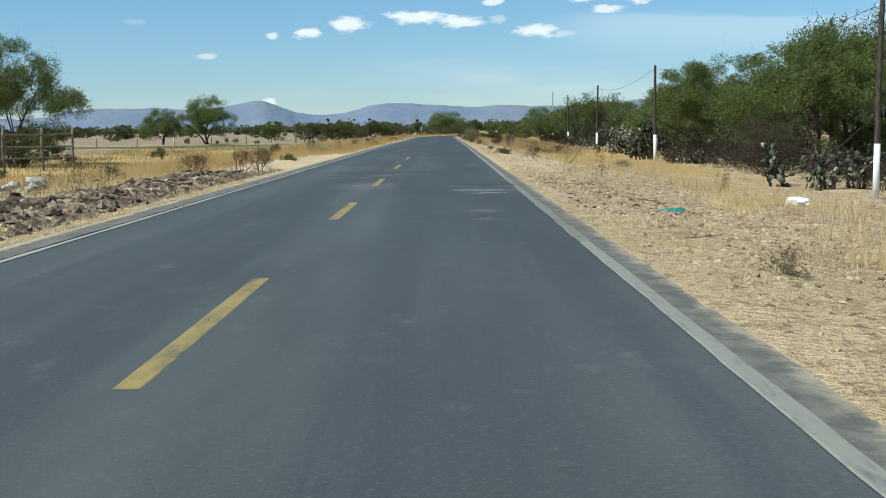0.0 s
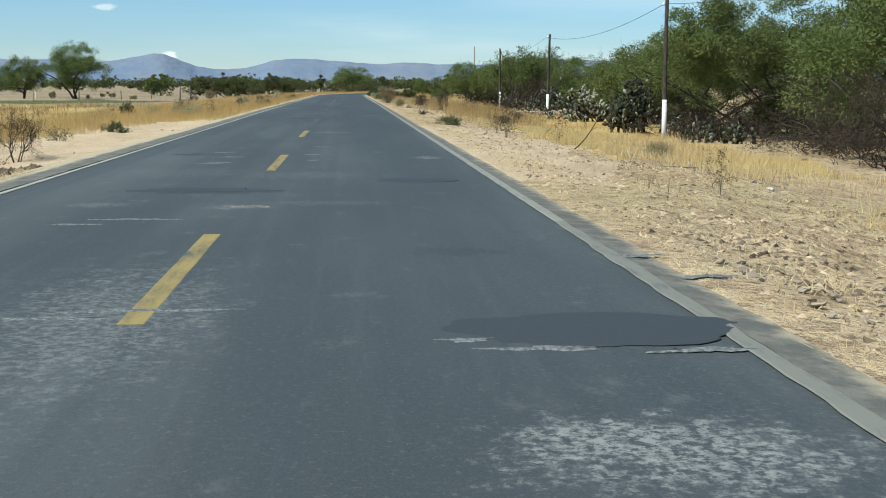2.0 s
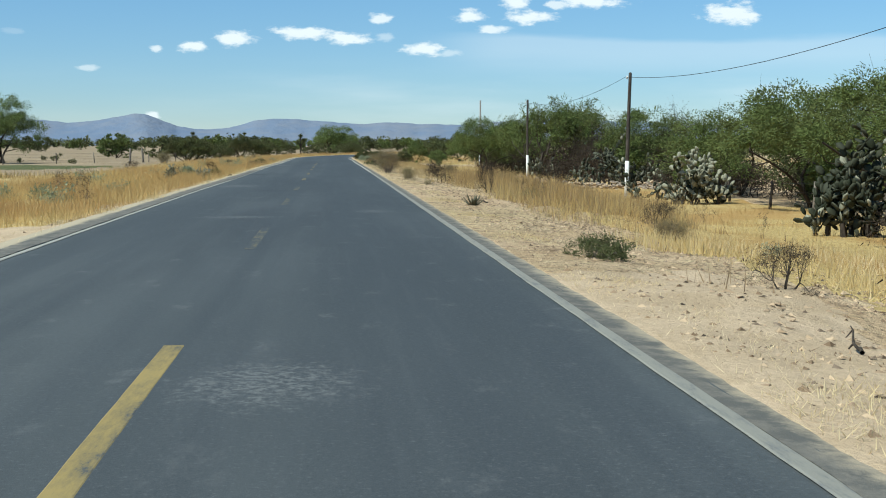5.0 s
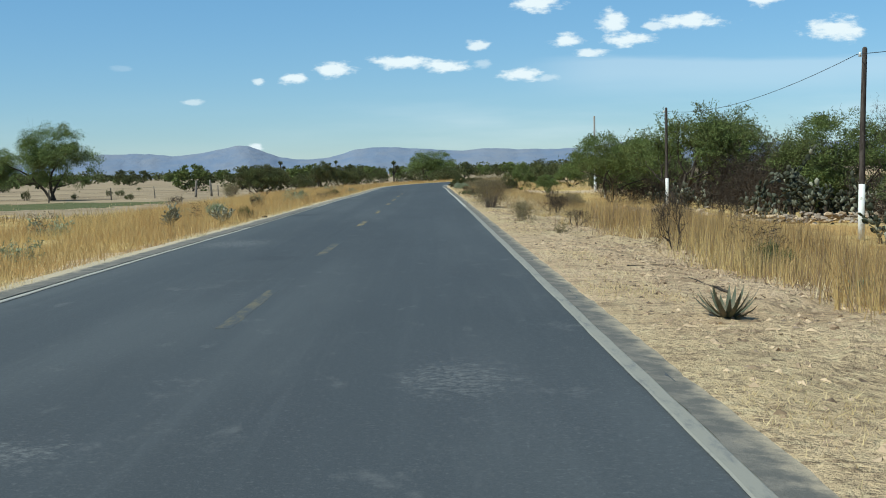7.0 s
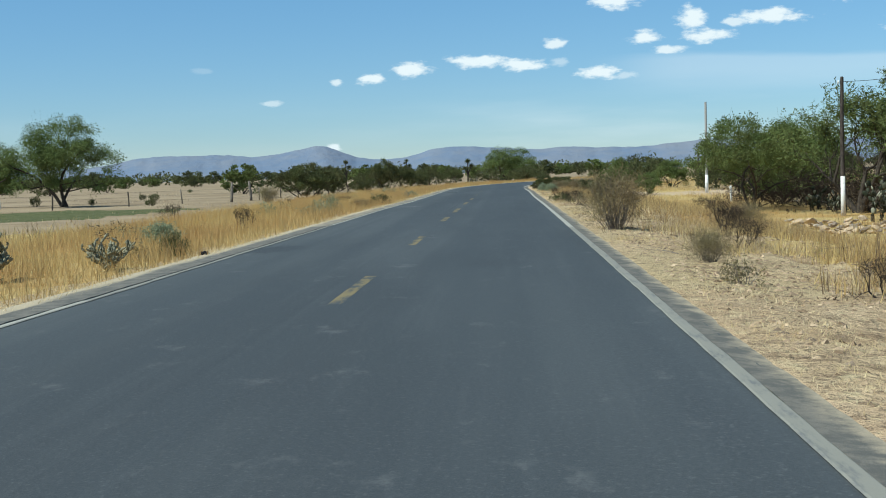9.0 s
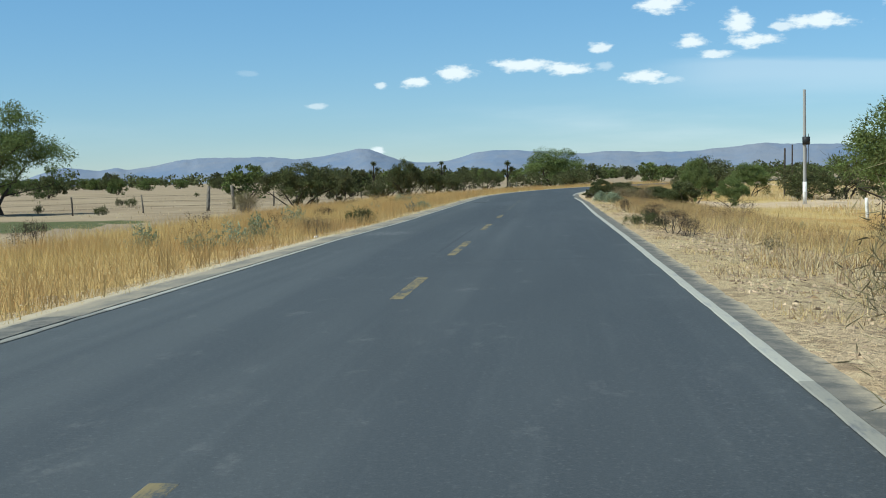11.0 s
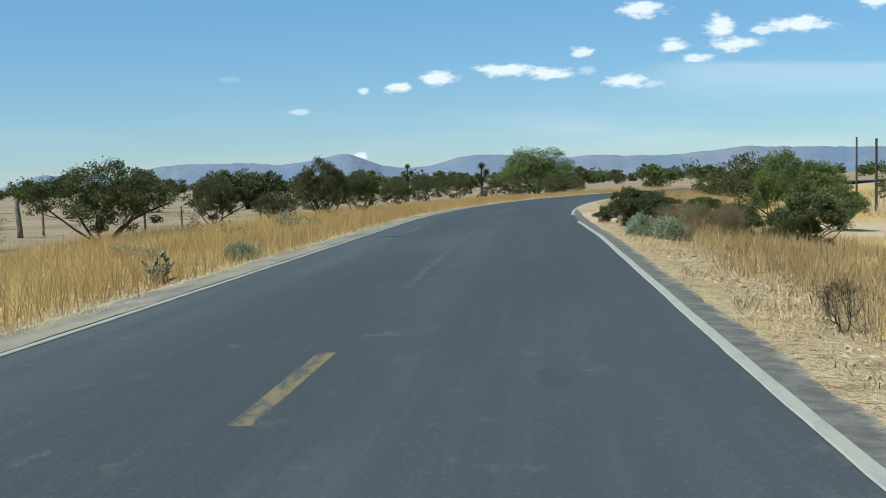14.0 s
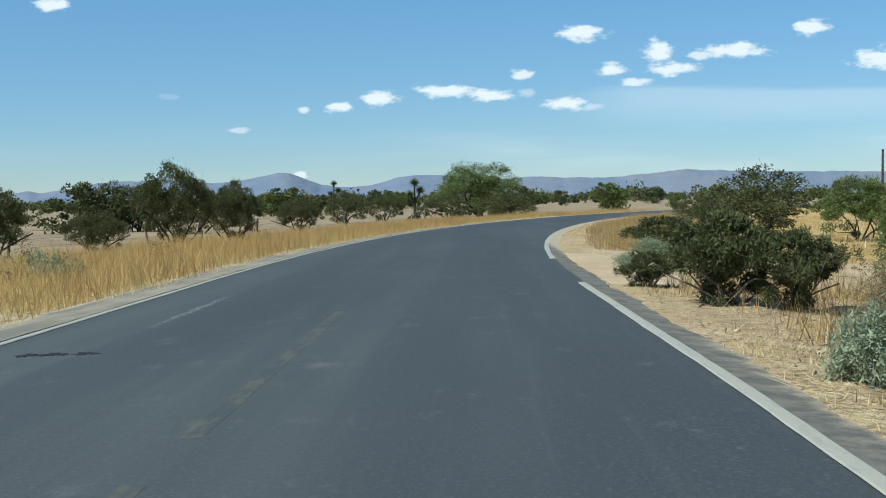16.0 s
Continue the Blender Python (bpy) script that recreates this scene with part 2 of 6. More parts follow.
for wx, wy, ww, wlen, power in WEAR:
    sub = k.n.new("ShaderNodeVectorMath")
    sub.operation = "SUBTRACT"
    sub.inputs[1].default_value = (wx, wy, 0)
    k.l.new(flat.outputs[0], sub.inputs[0])
    mul = k.n.new("ShaderNodeVectorMath")
    mul.operation = "MULTIPLY"
    mul.inputs[1].default_value = (1 / ww, 1 / wlen, 0)
    k.l.new(sub.outputs[0], mul.inputs[0])
    ln = k.n.new("ShaderNodeVectorMath")
    ln.operation = "LENGTH"
    k.l.new(mul.outputs[0], ln.inputs[0])
    edge_at = k.math("ADD", ln.outputs["Value"], k.math("MULTIPLY", rag, 3.4))
    if power > 0:
        col = k.mix(k.math("MULTIPLY", k.math("MULTIPLY", k.span(edge_at, 2.75, 2.0), speck), power), col, (0.27, 0.265, 0.245))
    else:
        col = k.mix(k.math("MULTIPLY", k.span(edge_at, 2.7, 2.35), -power), col, (0.033, 0.037, 0.040))
col = k.mix(k.math("MULTIPLY", k.span(grain, 0.35, 0.7), 0.3), col, (0.11, 0.115, 0.12))
chip = k.noise(30, 4, 0.75)
col = k.mix(k.math("MULTIPLY", k.span(chip, 0.54, 0.70), 0.38), col, (0.16, 0.162, 0.16))
col = k.mix(k.math("MULTIPLY", k.span(chip, 0.46, 0.30), 0.35), col, (0.028, 0.032, 0.035))
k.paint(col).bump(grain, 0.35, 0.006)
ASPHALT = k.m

k = Mat("worn_edge_asphalt", 0.92, 0.15)
n1, n2 = k.noise(3.5, 6, 0.7), k.noise(40, 3, 0.7)
col = k.mix(k.span(n1, 0.40, 0.60), (0.125, 0.118, 0.102), (0.205, 0.184, 0.150))
outer = k.math("ADD", k.math("ABSOLUTE", k.axis(0), 0), k.math("MULTIPLY", n1, 0.5))
col = k.mix(k.span(outer, 3.50, 3.74), col, (0.46, 0.375, 0.255))
col = k.mix(k.math("MULTIPLY", n2, 0.3), col, (0.09, 0.09, 0.09))
k.paint(col).bump(n2, 0.6, 0.012)
EDGE = k.m

k = Mat("dusty_asphalt_edge", 0.95, 0.1)
n1, n2 = k.noise(1.6, 6, 0.68, squash=(1, 0.35, 1)), k.noise(40, 3, 0.7)
col = k.mix(k.span(n1, 0.36, 0.62), (0.20, 0.182, 0.148), (0.34, 0.288, 0.21))
outer = k.math("ADD", k.math("ABSOLUTE", k.axis(0), 0), k.math("MULTIPLY", n1, 0.3))
col = k.mix(k.span(outer, 3.44, 3.60), col, (0.50, 0.41, 0.28))
k.paint(k.mix(k.math("MULTIPLY", n2, 0.3), col, (0.09, 0.09, 0.09))).bump(n2, 0.5, 0.01)
DUSTY = k.m



def white_paint(name, bright, worn):
    k = Mat(name, 0.8, 0.25)
    n1, n2 = k.noise(4, 6, 0.75, squash=(2.5, 0.5, 1)), k.noise(60, 3, 0.7)
    col = k.mix(k.span(n1, 0.47, 0.72), (bright, bright * 0.94, bright * 0.77), (worn, worn, worn * 0.97))
    col = k.mix(k.math("MULTIPLY", n2, 0.25), col, (0.14, 0.14, 0.14))
    k.paint(col).bump(n2, 0.3, 0.004)
    return k.m


WHITE_GONE = white_paint("nearly_gone_white_paint", 0.21, 0.11)
WHITE_LINE, WHITE_FRESH = white_paint("white_road_paint", 0.27, 0.145), white_paint("fresher_white_paint", 0.40, 0.27)


def yellow_material(name, fade):
    k = Mat(name, 0.8, 0.25)
    n1, n2 = k.noise(5, 6, 0.75, squash=(1, 0.22, 1)), k.noise(50, 3, 0.7)
    col = k.mix(k.span(n1, 0.38, 0.62), (0.335, 0.245, 0.085), (0.22, 0.17, 0.075))
    col = k.mix(k.span(k.math("ADD", n1, k.math("MULTIPLY", n2, 0.3)), 0.72 - fade * 0.2, 0.85 - fade * 0.2), col, (0.075, 0.08, 0.082))
    gone = k.mix(k.span(n1, 0.42, 0.56), (0.098, 0.094, 0.076), (0.060, 0.066, 0.069))
    k.paint(k.mix(min(fade * 1.1, 1.0), col, gone)).bump(n2, 0.3, 0.004)
    return k.m


YELLOW, YELLOW_WORN, YELLOW_SPENT = yellow_material("yellow_road_paint", 0.1), yellow_material("faded_yellow_paint", 0.5), yellow_material("spent_yellow_paint", 1.0)
YELLOW_FAINT = yellow_material("faint_yellow_paint", 0.8)

k = Mat("ground_soil", 0.97, 0.05)
big, mid, fine = k.noise(0.06, 4, 0.55), k.noise(0.9, 6, 0.68), k.noise(13, 5, 0.72)
soil = k.mix(k.span(mid, 0.36, 0.64), (0.71, 0.515, 0.325), (0.57, 0.40, 0.245))
soil = k.mix(k.span(big, 0.4, 0.62), soil, (0.60, 0.45, 0.255))
soil = k.mix(k.math("MULTIPLY", k.span(fine, 0.46, 0.68), 0.40), soil, (0.26, 0.18, 0.11))
straw = k.noise(3.0, 6, 0.7, squash=(1.5, 1, 1))
rust = k.noise(0.4, 4, 0.6)
soil = k.mix(k.math("MULTIPLY", k.span(rust, 0.48, 0.62), 0.5), soil, (0.53, 0.36, 0.205))
soil = k.mix(k.math("MULTIPLY", k.span(straw, 0.5, 0.66), 0.6), soil, (0.76, 0.61, 0.36))
lump = k.noise(6.5, 5, 0.72)
soil = k.mix(k.math("MULTIPLY", k.span(lump, 0.54, 0.62), 0.6), soil, (0.21, 0.145, 0.09))
drifted = k.noise(1.9, 7, 0.76)
soil = k.mix(k.math("MULTIPLY", k.span(drifted, 0.52, 0.62), 0.55), soil, (0.23, 0.16, 0.10))
hgt = k.math("ADD", fine, k.math("ADD", k.math("MULTIPLY", mid, 1.5), k.math("MULTIPLY", lump, 2.0)))
k.paint(soil).bump(hgt, 0.75, 0.10)
SOIL = k.m

k = Mat("pale_sand", 0.97, 0.05)
mid, fine = k.noise(0.8, 6, 0.65), k.noise(16, 5, 0.72)
c1 = k.mix(k.span(mid, 0.36, 0.64), (0.60, 0.45, 0.30), (0.50, 0.37, 0.235))
c1 = k.mix(k.math("MULTIPLY", k.span(fine, 0.35, 0.75), 0.4), c1, (0.30, 0.22, 0.14))
k.paint(c1).bump(k.math("ADD", fine, mid), 0.7, 0.06)
SAND = k.m

k = Mat("fallow_field", 0.97, 0.05)
mid, fine = k.noise(0.05, 5, 0.6, squash=(1, 3, 1)), k.noise(0.7, 6, 0.7)
c1 = k.mix(k.span(mid, 0.38, 0.62), (0.265, 0.20, 0.13), (0.35, 0.27, 0.175))
c1 = k.mix(k.math("MULTIPLY", k.span(fine, 0.4, 0.7), 0.4), c1, (0.25, 0.18, 0.10))
k.paint(c1).bump(fine, 0.8, 0.25)
FIELD = k.m

k = Mat("green_crop", 0.95, 0.1)
fine = k.noise(2.0, 6, 0.7)
k.paint(k.mix(k.span(fine, 0.35, 0.65), (0.075, 0.088, 0.034), (0.13, 0.125, 0.058))).bump(fine, 0.8, 0.1)
CROP = k.m


def grass_material(name, a, b, c, heads=False):
    k = Mat(name)
    col = k.mix(k.island(), a, b)
    col = k.mix(k.span(k.noise(0.22, 3), 0.42, 0.62), col, c)
    if heads:
        tall = k.span(k.math("ADD", k.axis(2), k.math("MULTIPLY", k.noise(1.1, 3), 0.3)), -0.15, 0.42)
        col = k.mix(k.math("MULTIPLY", tall, 0.52), k.mix(0.35, col, (0.68, 0.52, 0.26)), (0.40, 0.235, 0.09))
    return k.leafy(col, 0.3).m


k = Mat("grass_thatch", 0.97, 0.05)
n1, n2 = k.noise(0.22, 3), k.noise(9, 5, 0.7, squash=(1.6, 1, 1))
c1 = k.mix(k.span(n2, 0.35, 0.65), (0.60, 0.45, 0.20), (0.40, 0.28, 0.12))
c1 = k.mix(k.math("MULTIPLY", k.span(n1, 0.42, 0.62), 0.7), c1, (0.40, 0.23, 0.08))
k.paint(c1).bump(n2, 0.8, 0.08)
THATCH = k.m
GOLD = grass_material("golden_dry_grass", (0.59, 0.43, 0.165), (0.66, 0.495, 0.215), (0.42, 0.24, 0.085), True)
STRAW = grass_material("pale_straw", (0.74, 0.59, 0.33), (0.62, 0.46, 0.22), (0.78, 0.64, 0.40))
OLIVE = grass_material("olive_weed", (0.16, 0.155, 0.06), (0.25, 0.225, 0.10), (0.20, 0.15, 0.07))
LITTER = grass_material("dark_leaf_litter", (0.13, 0.085, 0.052), (0.22, 0.15, 0.09), (0.095, 0.065, 0.042))
WEED = grass_material("grey_dry_weed", (0.30, 0.21, 0.12), (0.40, 0.29, 0.16), (0.22, 0.15, 0.09))

LEAF_MESQUITE = leaf_material("mesquite_leaf", (0.098, 0.128, 0.040), (0.170, 0.205, 0.070), (0.125, 0.140, 0.052))
LEAF_DARK = leaf_material("huizache_leaf", (0.074, 0.088, 0.036), (0.145, 0.155, 0.066), (0.105, 0.105, 0.050))
LEAF_BRIGHT = leaf_material("pepper_tree_leaf", (0.105, 0.145, 0.042), (0.19, 0.235, 0.085), (0.145, 0.17, 0.062))
LEAF_SAGE = leaf_material("sage_leaf", (0.25, 0.285, 0.18), (0.40, 0.435, 0.285), (0.24, 0.26, 0.15), 0.2)
LEAF_DRY = leaf_material("dry_leaf", (0.050, 0.038, 0.029), (0.092, 0.070, 0.050), (0.062, 0.047, 0.035), 0.1)
LEAF_BROOM = leaf_material("broom_leaf", (0.20, 0.175, 0.085), (0.30, 0.25, 0.14), (0.24, 0.18, 0.10), 0.2)
BARK = bark_material("dark_bark", (0.035, 0.028, 0.022), (0.085, 0.068, 0.052))
POST_DARK = bark_material("dark_post_wood", (0.06, 0.05, 0.04), (0.15, 0.125, 0.10))
BARK_GREY = bark_material("grey_bark", (0.13, 0.105, 0.085), (0.24, 0.20, 0.165))
POLE_WOOD = bark_material("weathered_pole_wood", (0.045, 0.036, 0.03), (0.10, 0.082, 0.07))
POST_WOOD = bark_material("grey_post_wood", (0.12, 0.10, 0.08), (0.27, 0.235, 0.19))

k = Mat("whitewash", 0.9, 0.1)
n1 = k.noise(7, 5, 0.7)
k.paint(k.mix(k.span(n1, 0.5, 0.75), (0.78, 0.76, 0.71), (0.42, 0.37, 0.29))).bump(n1, 0.3, 0.01)
WHITEWASH = k.m
k = Mat("pole_concrete", 0.9, 0.2)
n1 = k.noise(9, 5, 0.7)
k.paint(k.mix(n1, (0.30, 0.28, 0.255), (0.42, 0.40, 0.37))).bump(n1, 0.2, 0.01)
CONCRETE = k.m
k = Mat("black_cable", 0.6, 0.3)
k.paint((0.02, 0.02, 0.02))
CABLE = k.m
k = Mat("cactus_pad", 0.75, 0.2)
n1 = k.noise(12, 4, 0.65)
# sunlit faces and shaded gaps as colour: a few pads pale, most near black
c1 = k.mix(k.math("POWER", k.chance(), 4.0), (0.022, 0.026, 0.013), (0.36, 0.345, 0.25))
c1 = k.mix(k.math("MULTIPLY", k.span(n1, 0.5, 0.7), 0.25), c1, (0.12, 0.115, 0.075))
k.paint(c1).bump(n1, 0.4, 0.01)
PAD = k.m
k = Mat("agave_leaf", 0.7, 0.3)
k.paint(k.mix(k.span(k.noise(8, 4), 0.4, 0.65), (0.075, 0.085, 0.05), (0.16, 0.13, 0.08)))
AGAVE = k.m
k = Mat("cholla_joint", 0.8, 0.2)
k.paint(k.mix(k.span(k.noise(60, 4), 0.4, 0.6), (0.12, 0.115, 0.065), (0.36, 0.33, 0.225)))
CHOLLA = k.m
k = Mat("black_rubber", 0.8, 0.2)
k.paint(k.mix(k.noise(20, 3), (0.012, 0.011, 0.010), (0.035, 0.03, 0.027)))
RUBBER = k.m
k = Mat("scraped_asphalt", 0.85, 0.2)
n2 = k.noise(30, 4, 0.75)
k.paint(k.mix(k.span(n2, 0.40, 0.60), (0.085, 0.09, 0.09), (0.22, 0.22, 0.21)))
SCRAPE = k.m


def stone_material(name, a, b):
    k = Mat(name, 0.92, 0.15)
    n1, n2 = k.noise(2.5, 5, 0.65), k.noise(22, 4, 0.7)
    col = k.mix(k.span(n1, 0.35, 0.65), a, b)
    col = k.mix(k.math("MULTIPLY", k.chance(), 0.5), col, a)
    k.paint(k.mix(k.math("MULTIPLY", n2, 0.35), col, (0.09, 0.07, 0.055))).bump(n2, 0.5, 0.02)
    return k.m


STONE = stone_material("field_stone", (0.30, 0.23, 0.17), (0.46, 0.38, 0.29))
PLATE = stone_material("dried_mud_plate", (0.062, 0.043, 0.030), (0.33, 0.245, 0.165))
k = Mat("earth_clod", 0.95, 0.1)
n2 = k.noise(22, 4, 0.7)
col = k.mix(k.island(), (0.17, 0.115, 0.07), (0.66, 0.485, 0.31))
k.paint(k.mix(k.math("MULTIPLY", n2, 0.35), col, (0.20, 0.14, 0.09))).bump(n2, 0.5, 0.02)
CLOD = k.m
BROKEN = stone_material("broken_asphalt", (0.055, 0.057, 0.06), (0.13, 0.125, 0.115))
PALE_STONE = stone_material("pale_stone", (0.52, 0.47, 0.38), (0.66, 0.61, 0.52))
k = Mat("pothole_gravel", 0.95, 0.1)
n1, n2 = k.noise(7, 6, 0.75), k.noise(55, 3, 0.7)
c1 = k.mix(k.span(n1, 0.40, 0.60), (0.09, 0.088, 0.084), (0.34, 0.30, 0.235))
k.paint(k.mix(k.math("MULTIPLY", n2, 0.4), c1, (0.09, 0.088, 0.085))).bump(n2, 0.7, 0.015)
GRAVEL = k.m
k = Mat("tar_patch", 0.75, 0.35)
n2 = k.noise(60, 3, 0.7)
k.paint(k.mix(n2, (0.030, 0.033, 0.036), (0.058, 0.062, 0.066))).bump(n2, 0.3, 0.006)
TAR = k.m
k = Mat("black_tar", 0.7, 0.3)
k.paint(k.mix(k.noise(40, 3), (0.008, 0.009, 0.01), (0.022, 0.023, 0.024)))
BLACK_TAR = k.m
k = Mat("white_plastic_bag", 0.5, 0.4)
k.paint((0.82, 0.82, 0.84))
BAG = k.m
k = Mat("green_plastic", 0.5, 0.4)
k.paint((0.05, 0.22, 0.16))
GREEN_PLASTIC = k.m

# backdrop: the blue haze of distance is mixed into the base colour
k = Mat("haze_tinted_mountain", 1.0, 0.0)
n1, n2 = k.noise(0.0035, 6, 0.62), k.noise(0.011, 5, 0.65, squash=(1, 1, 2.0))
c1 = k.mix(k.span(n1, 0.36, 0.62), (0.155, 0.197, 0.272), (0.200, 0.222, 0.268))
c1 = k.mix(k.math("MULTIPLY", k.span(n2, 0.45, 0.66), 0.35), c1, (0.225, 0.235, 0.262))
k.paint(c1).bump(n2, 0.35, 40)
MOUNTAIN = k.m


# ---- mesh helpers ----
def mesh_of(name, verts, faces, mats, index=None, smooth=False):
    me = bpy.data.meshes.new(name)
    verts, faces = np.asarray(verts, dtype=np.float32), np.asarray(faces, dtype=np.int32)
    k = faces.shape[1]
    me.vertices.add(len(verts))
    me.vertices.foreach_set("co", verts.ravel())
    me.loops.add(faces.size)
    me.loops.foreach_set("vertex_index", faces.ravel())
    me.polygons.add(len(faces))
    me.polygons.foreach_set("loop_start", np.arange(0, faces.size, k, dtype=np.int32))
    for m in mats:
        me.materials.append(m)
    if index is not None:
        me.polygons.foreach_set("material_index", np.asarray(index, dtype=np.int32))
    me.polygons.foreach_set("use_smooth", np.full(len(faces), smooth))
    me.update(calc_edges=True)
    return me


def part(name, me, parent, label=""):
    ob = new(name, me)
    ob.parent = parent
    return tagged(ob, label)


def thing(name, m, label, category, group="", me=None):
    ob = new(name, me)
    ob.matrix_basis = m
    return tagged(ob, label, category, group)


def bm_mesh(name, bm, mat, smooth=False):
    me = bpy.data.meshes.new(name)
    for f in bm.faces:
        f.smooth = smooth
    bm.to_mesh(me)
    bm.free()
    for m in (mat if isinstance(mat, (list, tuple)) else [mat]):
        me.materials.append(m)
    return me


def tubes(segs, sides=5):
    """Tapered tubes for rows of (p0, p1, r0, r1)."""
    P0 = np.array([s[0] for s in segs])
    P1 = np.array([s[1] for s in segs])
    R0, R1 = np.array([s[2] for s in segs]), np.array([s[3] for s in segs])
    d = P1 - P0
    d /= np.linalg.norm(d, axis=1, keepdims=True) + 1e-9
    ref = np.where(np.abs(d[:, 2:3]) < 0.9, np.array([[0, 0, 1.0]]), np.array([[1.0, 0, 0]]))
    u = np.cross(d, ref)
    u /= np.linalg.norm(u, axis=1, keepdims=True)
    v = np.cross(d, u)
    a = np.arange(sides) * 2 * np.pi / sides
    ring = u[:, None] * np.cos(a)[None, :, None] + v[:, None] * np.sin(a)[None, :, None]
    A, B = P0[:, None] + ring * R0[:, None, None], P1[:, None] + ring * R1[:, None, None]
    V = np.concatenate([A, B], 1).reshape(-1, 3)
    i = np.arange(sides)
    j = (i + 1) % sides
    F = np.stack([i, j, j + sides, i + sides], 1)
    F = (np.arange(len(segs))[:, None, None] * 2 * sides + F[None]).reshape(-1, 4)
    return V, F


def leaf_quads(rng, centres, length, width, dirs=None):
    n = len(centres)
    d = rng.normal(size=(n, 3)) if dirs is None else dirs + rng.normal(size=(n, 3)) * 0.7
    d /= np.linalg.norm(d, axis=1, keepdims=True)
    s = np.cross(d, rng.normal(size=(n, 3)))
    s /= np.linalg.norm(s, axis=1, keepdims=True) + 1e-9
    L = (length * rng.uniform(0.6, 1.3, n))[:, None]
    W = (width * rng.uniform(0.6, 1.3, n))[:, None]
    V = np.stack([centres - d * L / 2 - s * W * 0.6, centres - d * L * 0.3 + s * W * 0.6, centres + d * L / 2], 1).reshape(-1, 3)
    return V, np.arange(n * 3).reshape(-1, 3)


def grow(rng, height, spread, stems, depth, kids, lean=0.5, base_r=0.1, clear=0.12, wander=0.25, up=0.1, twiggy=0.5):
    """Branch skeleton: segments, and twig points with their directions."""
    segs, twigs = [], []

    def limb(p, d, length, r, level):
        steps = 3 if level < depth else 2
        shown = level < depth or rng.uniform() < twiggy
        for _ in range(steps):
            d = d + rng.normal(size=3) * wander + np.array([0, 0, up])
            d /= np.linalg.norm(d)
            q = p + d * length / steps
            q[2] = max(q[2], 0.02)
            r2 = r * 0.82
            if shown:
                segs.append((p, q, r, r2))
            p, r = q, r2
            if level >= depth - 2 and level > 0:
                twigs.append((p.copy(), d.copy()))
        if level < depth:
            for c in range(kids):
                side = rng.normal(size=3)
                side[2] *= 0.55
                side -= d * side.dot(d)
                side /= np.linalg.norm(side)
                nd = d * 0.75 + side * rng.uniform(0.5, 1.1)
                nd[:2] *= spread
                limb(p, nd / np.linalg.norm(nd), length * rng.uniform(0.6, 0.85), r * 0.75, level + 1)

    total = sum(0.74 ** i for i in range(depth + 1))
    for s in range(stems):
        a = 2 * np.pi * (s + rng.uniform(-0.3, 0.3)) / stems
        d = np.array([np.cos(a) * lean, np.sin(a) * lean, 1.0])
        limb(np.array([np.cos(a), np.sin(a), 0.0]) * base_r * 0.7 + np.array([0, 0, -0.15]), d / np.linalg.norm(d), height / total * 1.05, base_r * rng.uniform(0.7, 1), 0)
    return segs, twigs


def normalise(segs, twigs, height, width):
    pts = np.array([t[0] for t in twigs])
    sz = height / pts[:, 2].max()
    half = np.percentile(np.abs(pts[:, :2]), 96)
    sx = width / 2 / half
    sc = np.array([sx, sx, sz])
    segs = [(a * sc, b * sc, r0, r1) for a, b, r0, r1 in segs]
    return segs, pts * sc, np.array([t[1] for t in twigs])


